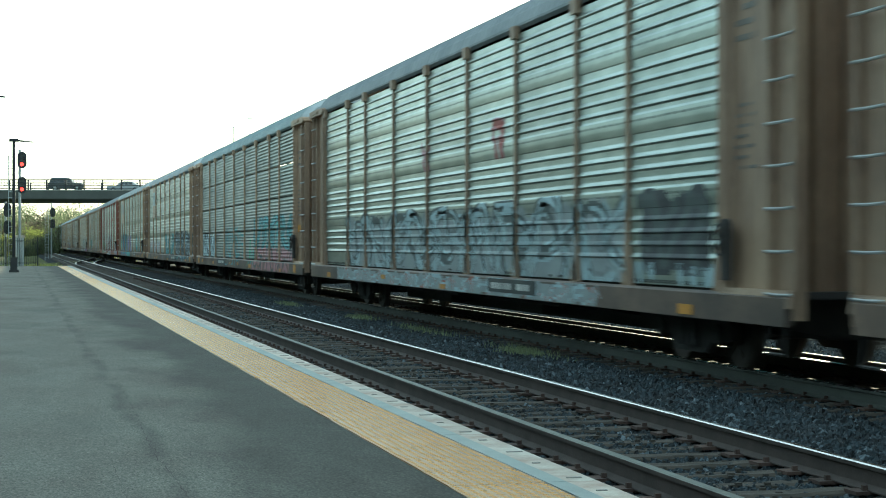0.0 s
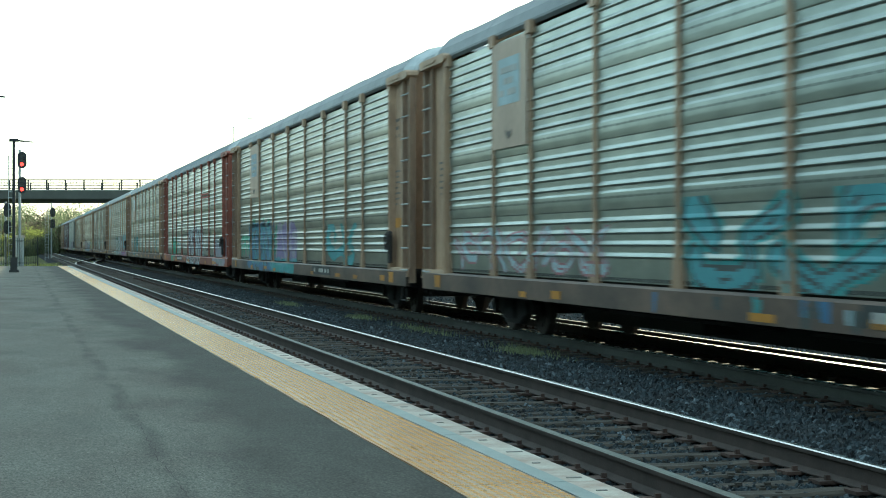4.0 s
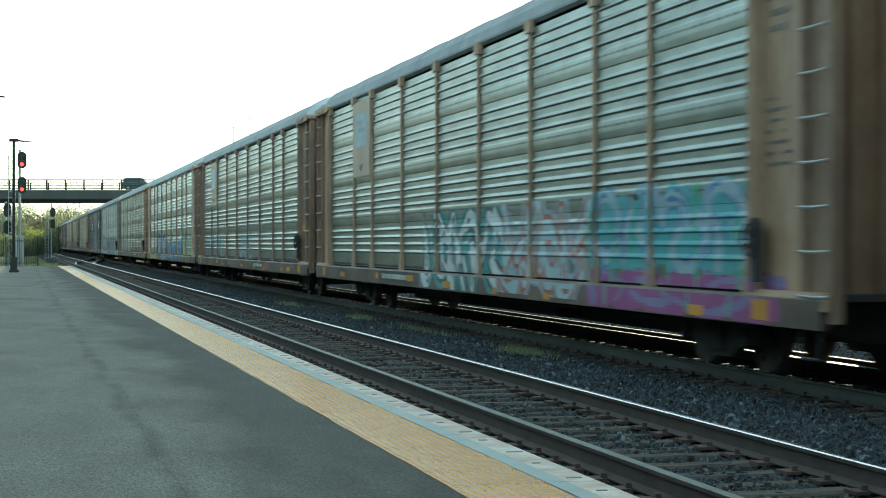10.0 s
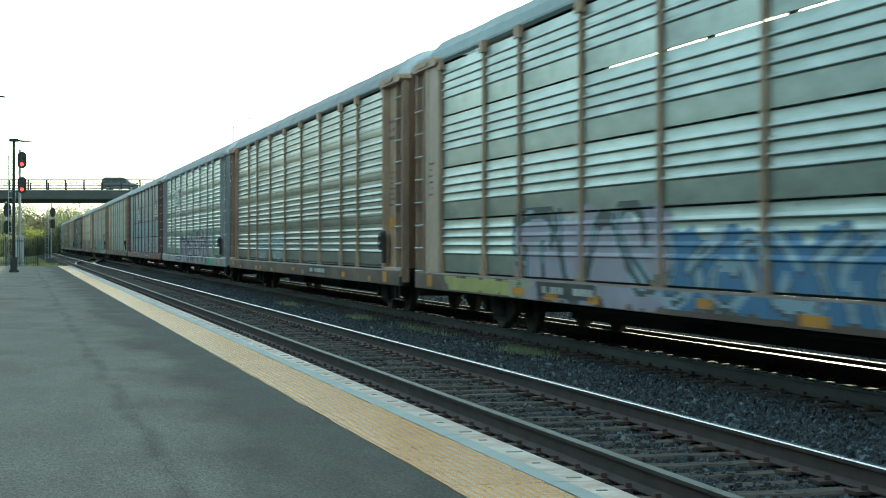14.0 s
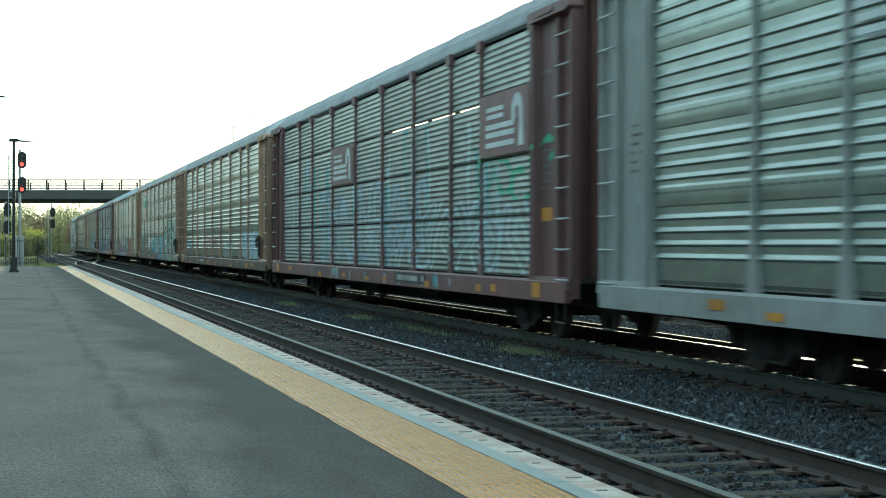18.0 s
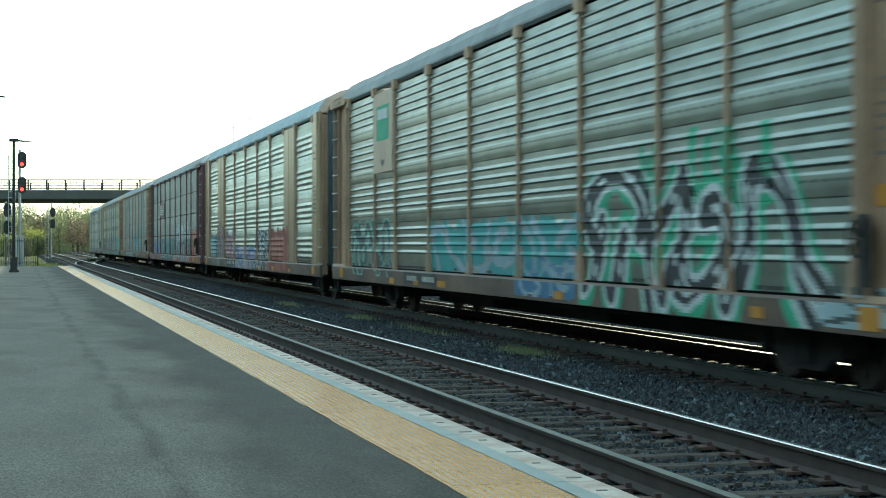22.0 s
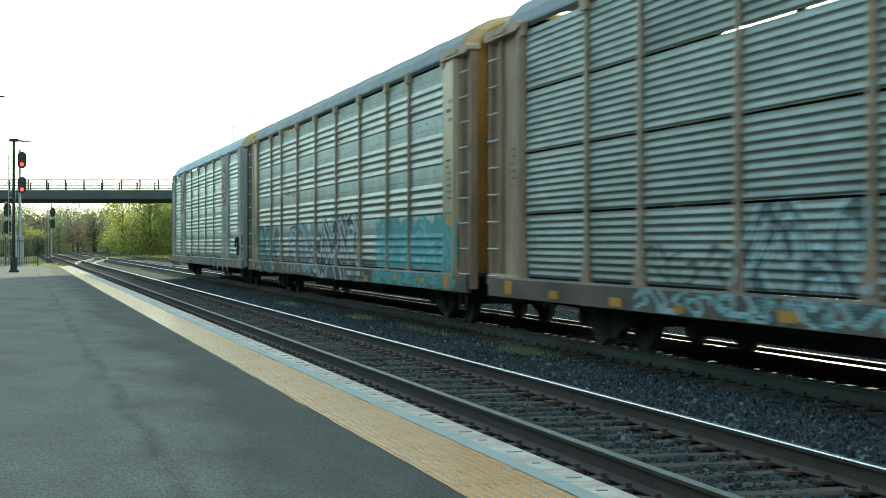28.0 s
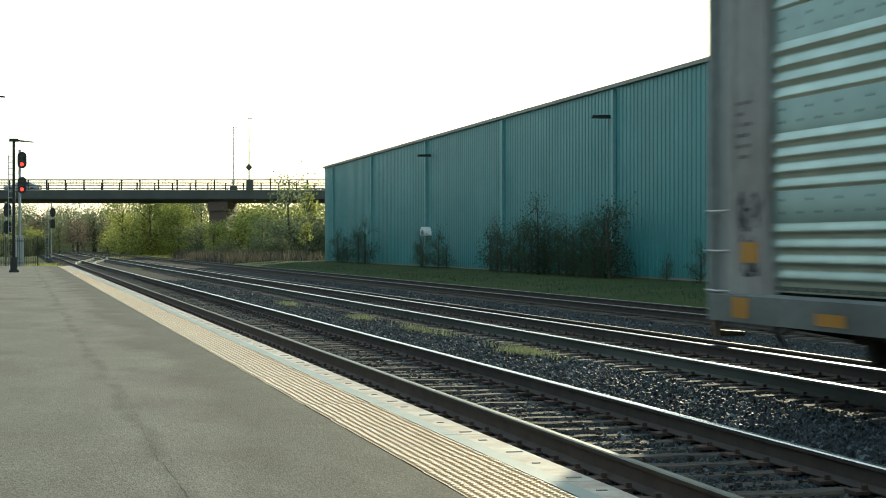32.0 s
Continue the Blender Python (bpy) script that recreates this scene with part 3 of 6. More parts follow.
def bay_starts():
    y = sum(BAYS) / 2
    out = []
    for w in BAYS:
        out.append((y - w / 2, w))
        y -= w
    return out       # centres from the rear end forward, with widths

def railcar(k):
    kind, ribs, trim, roof, endc = CARS[k]
    words = {"A": "ribbed", "B": "slotted", "C": "smooth-banded"}[kind]
    car = thing("autorack_railcar", (T2, 0, 0), f"{words} { {'dull': 'weathered', 'slotted': 'grimy grey'}.get(ribs, ribs)} steel autorack freight car with {trim} uprights", "railcar", "freight train")
    half = HALF_SHORT if kind == "C" else HALF
    R, P, F = RIBS[ribs], TRIMS[trim], ROOFS[roof]
    part("underframe", FRAME, None, car)
    part("roof", ROOF[(k in (4, 14, 17, 18), half)], F, car)
    for s in (-1, 1):
        turn = pose(s * SIDE, 0, 0, 0, 0, 0 if s < 0 else 180)
        part("side_sill", SILL[half], TRIMS["grime"] if trim in ("tan", "brown") else TRIMS["sill_grey"] if trim == "white" else P, car, at=turn)
        edge = sum(BAYS) / 2
        for i, (yc, w) in enumerate(bay_starts()):
            if kind == "C" and w < 2.5:
                part("smooth_panel", SMOOTH, TRIMS["bronze"] if k == 4 else P, car, at=turn @ pose(0, yc, 0))
            elif kind == "B":
                for q in range(4):
                    part("ribbed_panel", SHEETS[(w, q + (10 if k == 10 else 0))], R, car, at=turn @ pose(0, yc, 0))
            else:
                sheet = part("ribbed_panel", SHEETS[(w, -2 if kind == "C" or k == 1 else -1)], R, car, at=turn @ pose(0, yc, 0))
                if k == 1:
                    sheet.material_slots[1].link = "OBJECT"
                    sheet.material_slots[1].material = BAND_DULL
            part("post", THIN_POST if kind == "C" else POST, P, car, at=turn @ pose(0, yc + w / 2, 0))
        part("post", POST, P, car, at=turn @ pose(0, -edge, 0))
        for e in (1, -1):
            part("corner_sheet", CORNER if kind == "C" or k in (1, 10) else CORNER_SET, TRIMS["bronze"] if k in (1, 4) else TRIMS["cream"] if k == 10 else P, car, at=turn @ pose(0, e * edge, 0) @ Matrix.Diagonal((1, e, 1, 1)))
            lad = part("ladder", LADDER, TRIMS[{"tan": "brown", "white": "grey"}.get(endc, endc)], car, at=turn @ pose(0.0, e * (half - 0.37), 0))
            part("sill_step", STEP, None, car, at=turn @ pose(0, e * (half - 0.45), 0))
            if kind != "C":
                part("end_beam", BRACKET, P, car, at=turn @ pose(0, e * (edge + half) / 2, 0))
            for j in range(9 if kind != "C" else 3):
                part("rung", RUNG, None, lad, at=(0, 0, 0.98 + j * 0.445))
    if k % 3 != 1:
        part("brake_wheel", BRAKE, UNDER, car, "dark hand-brake wheel and housing", at=pose(-SIDE - 0.07, -edge - 0.3, 1.55))
    for e in (1, -1):
        part("end_door", END_DOOR, TRIMS[{0: "blue", 1: "yellow", 3: "wine_red", 4: "blue"}.get(k, endc)], car, at=pose(0, e * (half - 0.6), 0, 0, 0, 0 if e < 0 else 180))
        part("roof_end", ROOF_END, TRIMS["yellow" if k < 2 else "tan" if k == 4 else "flashing"], car, at=pose(0, e * (half - 0.86), 0, 0, 0, 0 if e > 0 else 180))
        part("coupler", COUPLER, None, car, at=pose(0, e * (half - 0.35), 0, 0, 0, 0 if e < 0 else 180))
        truck = part("truck", BOLSTER, None, car, at=(0, e * 10.2, 0))
        for s in (-1, 1):
            part("side_frame", SIDEFRAME, None, truck, at=pose(s * 1.0, 0, 0, 0, 0, 0 if s < 0 else 180))
        for w in (0.89, -0.89):
            WHEELSETS.append((k, part("wheelset", WHEELS, None, truck, at=(0, w, 0.42)), w))
    return car

WHEELSETS = []
TRAIN = [railcar(k) for k in range(len(CARS))]
PAN = sum(BAYS)

# ---- spray paint on the cars ----
SPRAY = {n: mat("spray_" + n, c, 0.6, vary=0.25, scale=1.5, bump=0.05) for n, c in dict(
    white=(0.62, 0.68, 0.68), black=(0.035, 0.04, 0.045), cyan=(0.12, 0.37, 0.41), teal=(0.08, 0.34, 0.34), blue=(0.08, 0.20, 0.36), purple=(0.25, 0.20, 0.38), green=(0.08, 0.42, 0.24),
    yellow=(0.47, 0.46, 0.15), red=(0.34, 0.07, 0.055), pink=(0.40, 0.19, 0.21), magenta=(0.30, 0.08, 0.24), rust=(0.36, 0.13, 0.09), grey=(0.30, 0.34, 0.34), mint=(0.30, 0.56, 0.47), aqua=(0.11, 0.35, 0.345), wine=(0.10, 0.05, 0.06), slate=(0.075, 0.095, 0.093), faded_red=(0.25, 0.075, 0.065), chalk=(0.47, 0.47, 0.44), pale=(0.42, 0.55, 0.58), lilac=(0.38, 0.35, 0.42), sky=(0.32, 0.43, 0.50), ochre=(0.45, 0.34, 0.16), taupe=(0.25, 0.215, 0.20)).items()}
POST_U = [0.0] + [sum(BAYS[:i + 1]) for i in range(9)]

def arc(cx, cy, rx, ry, a, b, n=7):
    return [(cx + rx * math.cos(math.radians(a + (b - a) * i / n)), cy + ry * math.sin(math.radians(a + (b - a) * i / n))) for i in range(n + 1)]

# loops, arches and hooks of a sprayer's hand, each in a cell of 1 x 1; they spell nothing
STROKES = [
    [[(0.16, -0.05), (0.2, 0.5)] + arc(0.42, 0.62, 0.22, 0.32, 180, 0) + [(0.66, 0.3), (0.95, -0.05)]],
    [[(0.1, 0.95), (0.3, 0.55), (0.18, 0.2)] + arc(0.5, 0.2, 0.3, 0.2, 180, 400), [(0.55, 0.5), (0.9, 0.98)]],
    [arc(0.35, 0.68, 0.22, 0.26, -30, 230, 8) + [(0.3, 0.3), (0.6, 0.05), (0.95, 0.3)]],
    [[(0.05, 0.1), (0.35, 0.8)] + arc(0.5, 0.75, 0.16, 0.2, 160, -20) + [(0.5, 0.35), (0.85, 0.0)], [(0.72, 0.95), (0.98, 0.55)]],
    [arc(0.5, 0.62, 0.38, 0.34, 200, -60, 9), [(0.3, 0.45), (0.42, -0.02)], [(0.62, 0.5), (0.8, 0.02)]],
    [[(0.12, 0.9), (0.24, 0.3)] + arc(0.42, 0.28, 0.19, 0.24, 180, 350) + [(0.66, 0.75)] + arc(0.82, 0.74, 0.16, 0.2, 180, 20)],
    [[(0.2, 0.0), (0.12, 0.55), (0.34, 0.96), (0.5, 0.5), (0.38, 0.12)], arc(0.74, 0.34, 0.2, 0.3, 120, -170, 8)],
    [[(0.05, 0.55)] + arc(0.34, 0.6, 0.24, 0.3, 170, -120, 8), [(0.5, 0.95), (0.66, 0.4), (0.6, 0.0)], [(0.66, 0.42), (0.98, 0.7)]],
    [arc(0.3, 0.3, 0.24, 0.3, 70, 300, 7) + [(0.6, 0.25), (0.5, 0.7)] + arc(0.7, 0.74, 0.2, 0.2, 180, -40)],
    [[(0.15, 0.02), (0.3, 0.5), (0.1, 0.85), (0.55, 0.95), (0.46, 0.45), (0.92, 0.55), (0.75, -0.02)]],
]
def letters(q, n, U, V, wide):
    """Distance from overlapping, wavering strokes; U runs over the cells 0..n, V from 0 below to 1 above."""
    dist = np.full(U.shape, 9.0)
    a, b = q.uniform(0, 6), q.uniform(0, 6)
    U, V = U + 0.07 * np.sin(5.3 * V + 2.1 * U + a), V + 0.06 * np.sin(4.1 * U + b)
    for i in range(n):
        form = STROKES[q.randrange(len(STROKES))]
        lean, drop, grow, flip = q.uniform(-0.25, 0.25), q.uniform(-0.05, 0.08), q.uniform(1.05, 1.3), q.choice((1, 1, -1))
        m = (U > i - 0.9) & (U < i + 1.9)
        uu, vv = U[m], V[m]
        best = np.full(uu.shape, 9.0)
        for line in form:
            pts = [(i + 0.5 + flip * (x - 0.5) * grow + lean * (y - 0.5), 0.06 + 0.88 * y + drop) for x, y in line]
            for (ax, ay), (bx, by) in zip(pts, pts[1:]):
                dx, dy = (bx - ax) * wide, by - ay
                t = np.clip((((uu - ax) * wide) * dx + (vv - ay) * dy) / max(1e-6, dx * dx + dy * dy), 0, 1)
                best = np.minimum(best, np.hypot((uu - ax) * wide - t * dx, vv - ay - t * dy))
        dist[m] = np.minimum(dist[m], best)
    return dist

def zone(u, smooth, plain=False):
    """How far out the flat surface stands at a place along the side; 0 on ribs."""
    if smooth and (BAYS[0] < u < POST_U[2] or POST_U[7] < u < POST_U[8]):
        return -0.070
    if min(abs(u - p) for p in POST_U) < 0.06:
        return -0.060
    if u < 0 or u > PAN:
        out = -u if u < 0 else u - PAN
        return -0.076 if smooth or plain else -0.091 if out < 0.21 else 0.024
    return 0.0

def spray(k, items):
    """The paint of one car as thin skins that follow ribs, uprights and sill. items: style, start and end from the rear, lower and upper edge, colours, letters."""
    slot = CARS[k][0] == "B"
    smooth = CARS[k][0] == "C"
    g, used = Geo(), []
    banded = smooth or k == 1
    prof = BANDED if banded else FULL if not slot else [p for s in (WIDE if k == 10 else SLOT) for p in s]
    for no, (style, u0, u1, z0, z1, cols, n) in enumerate(items):
        q = random.Random(k * 31 + no)
        us = set(np.arange(u0, u1 + 0.02, 0.026).tolist())
        for pu in POST_U:
            for e in (-0.06, 0.06):
                if u0 < pu + e < u1:
                    us.add(pu + e)
        us = sorted(us)
        zs = set(z for z in np.arange(z0, z1 + 0.03, 0.036).tolist()) | set(z for _, z in prof if z0 < z < z1) | set(z for z in (Z_SILL, Z_PAN - 0.06, Z_PAN) if z0 < z < z1)
        zs = sorted(zs)
        us = [a for a, b in zip(us, us[1:] + [9e9]) if b - a > 1e-4]
        zs = [a for a, b in zip(zs, zs[1:] + [9e9]) if b - a > 1e-4]
        uc = np.array([(a + b) / 2 for a, b in zip(us, us[1:])])
        zc = np.array([(a + b) / 2 for a, b in zip(zs, zs[1:])])
        U, Z = np.meshgrid(uc, zc, indexing="ij")
        V = (Z - z0) / (z1 - z0)
        X = (U - u0) / (u1 - u0) * max(1, n)
        wide = (u1 - u0) / max(1, n) / (z1 - z0)
        rag = 0.05 * np.sin(U * 5.1 + no) + 0.04 * np.sin(U * 11.7 + k) + 0.03 * np.sin(Z * 9 + U * 3)
        col = np.zeros(U.shape, int)
        if style == "letters":
            # fill, outline, soft outer glow
            d = letters(q, n, X, V, wide)
            w = 0.088 + 0.022 * np.sin(3.1 * U + 2.3 * Z)
            if len(cols) > 2:
                col[(d < w + 0.115 + 0.4 * rag)] = 3
            if len(cols) > 1:
                col[d < w + 0.052] = 2
            col[d < w] = 1
            if len(cols) > 1:
                col[(d < 0.03) & (np.sin(6 * U + 9 * Z + no) > 0.55)] = 2
        elif style == "outline":
            d = letters(q, n, X, V, wide)
            col[(d < 0.165) & (d > 0.095)] = 1
            if len(cols) > 1:
                col[d <= 0.095] = 2
        elif style == "block":
            # a painted ground with a ragged edge, strokes over it and lights in them
            inside = (V + 1.4 * rag < 0.93) & (V - rag > 0.0) & (X > 0.06 + rag) & (X < max(1, n) - 0.06 + rag)
            col[inside] = 1
            if len(cols) > 1:
                d = letters(q, max(1, n), X, V, wide)
                col[(V - rag > 0.0) & (d < 0.085)] = 2
                if len(cols) > 2:
                    col[inside & (d > 0.085) & (d < 0.125) & (np.sin(4 * U - 7 * Z) > -0.2)] = 3
                    col[(d < 0.028) & (np.sin(5 * U + 6 * Z + no) > 0.3)] = 3
        elif style == "tag":
            d = letters(q, n, X, V, wide)
            col[d < 0.05 + 0.02 * np.sin(9 * U + 4 * Z)] = 1
        elif style == "figure":
            d = np.full(U.shape, 9.0)
            for cx, cy, rx, ry in ((0.46, 0.87, 0.22, 0.12), (0.52, 0.66, 0.30, 0.12), (0.44, 0.48, 0.22, 0.14), (0.50, 0.28, 0.34, 0.17), (0.42, 0.10, 0.44, 0.10), (0.70, 0.55, 0.12, 0.07)):
                d = np.minimum(d, np.hypot((X - cx) / rx, (V - cy) / ry) - 1 + 0.12 * np.sin(9 * X + 14 * V))
            col[d < 0.14] = 2
            col[d < 0.0] = 1
            swirl = np.sin(17 * X + 6 * np.sin(11 * V)) + np.sin(31 * V + 5 * X)
            col[(d < -0.12) & (swirl > 1.35)] = 2
            col[(d < -0.12) & (swirl < -1.45)] = 3
        elif style == "drips":
            for j in range(n):
                a, h, w = q.uniform(u0, u1), q.uniform(0.4, 1.0), q.uniform(0.04, 0.14)
                top = q.uniform(0.6, 1.0)
                m = (np.abs(U - a + 0.05 * np.sin(Z * 4 + j)) < w * (0.4 + 0.6 * V)) & (V < top) & (V > top - h)
                col[m] = 1 + j % len(cols)
        for j in range(len(zc)):
            i = 0
            z, zz = zs[j], zs[j + 1]
            mz = (z + zz) / 2
            while i < len(uc):
                if not col[i, j]:
                    i += 1
                    continue
                first, where = i, zone(uc[i], smooth, k in (1, 10))
                while i < len(uc) and col[i, j] == col[first, j] and zone(uc[i], smooth, k in (1, 10)) == where:
                    i += 1
                c = cols[min(len(cols), int(col[first, j])) - 1]
                if c not in used:
                    used.append(c)
                if mz < Z_PAN - 0.06:
                    x0 = x1 = -0.104
                elif mz < Z_PAN:
                    continue
                elif where:
                    x0 = x1 = where
                elif slot and min(abs(mz - s) for s in SLOTZ[1:4]) < 0.018:
                    continue
                else:
                    x0, x1 = -surface(z + 1e-4, slot, banded, k == 10) - 0.004, -surface(zz - 1e-4, slot, banded, k == 10) - 0.004
                ya, yb = PAN / 2 - us[first], PAN / 2 - us[i]
                g.face([(x0, ya, z), (x0, yb, z), (x1, yb, zz), (x1, ya, zz)], used.index(c))
    if g.f:
        part("graffiti", g, [SPRAY[c] for c in used], TRAIN[k], "spray-painted graffiti lettering", at=(-SIDE, 0, 0))

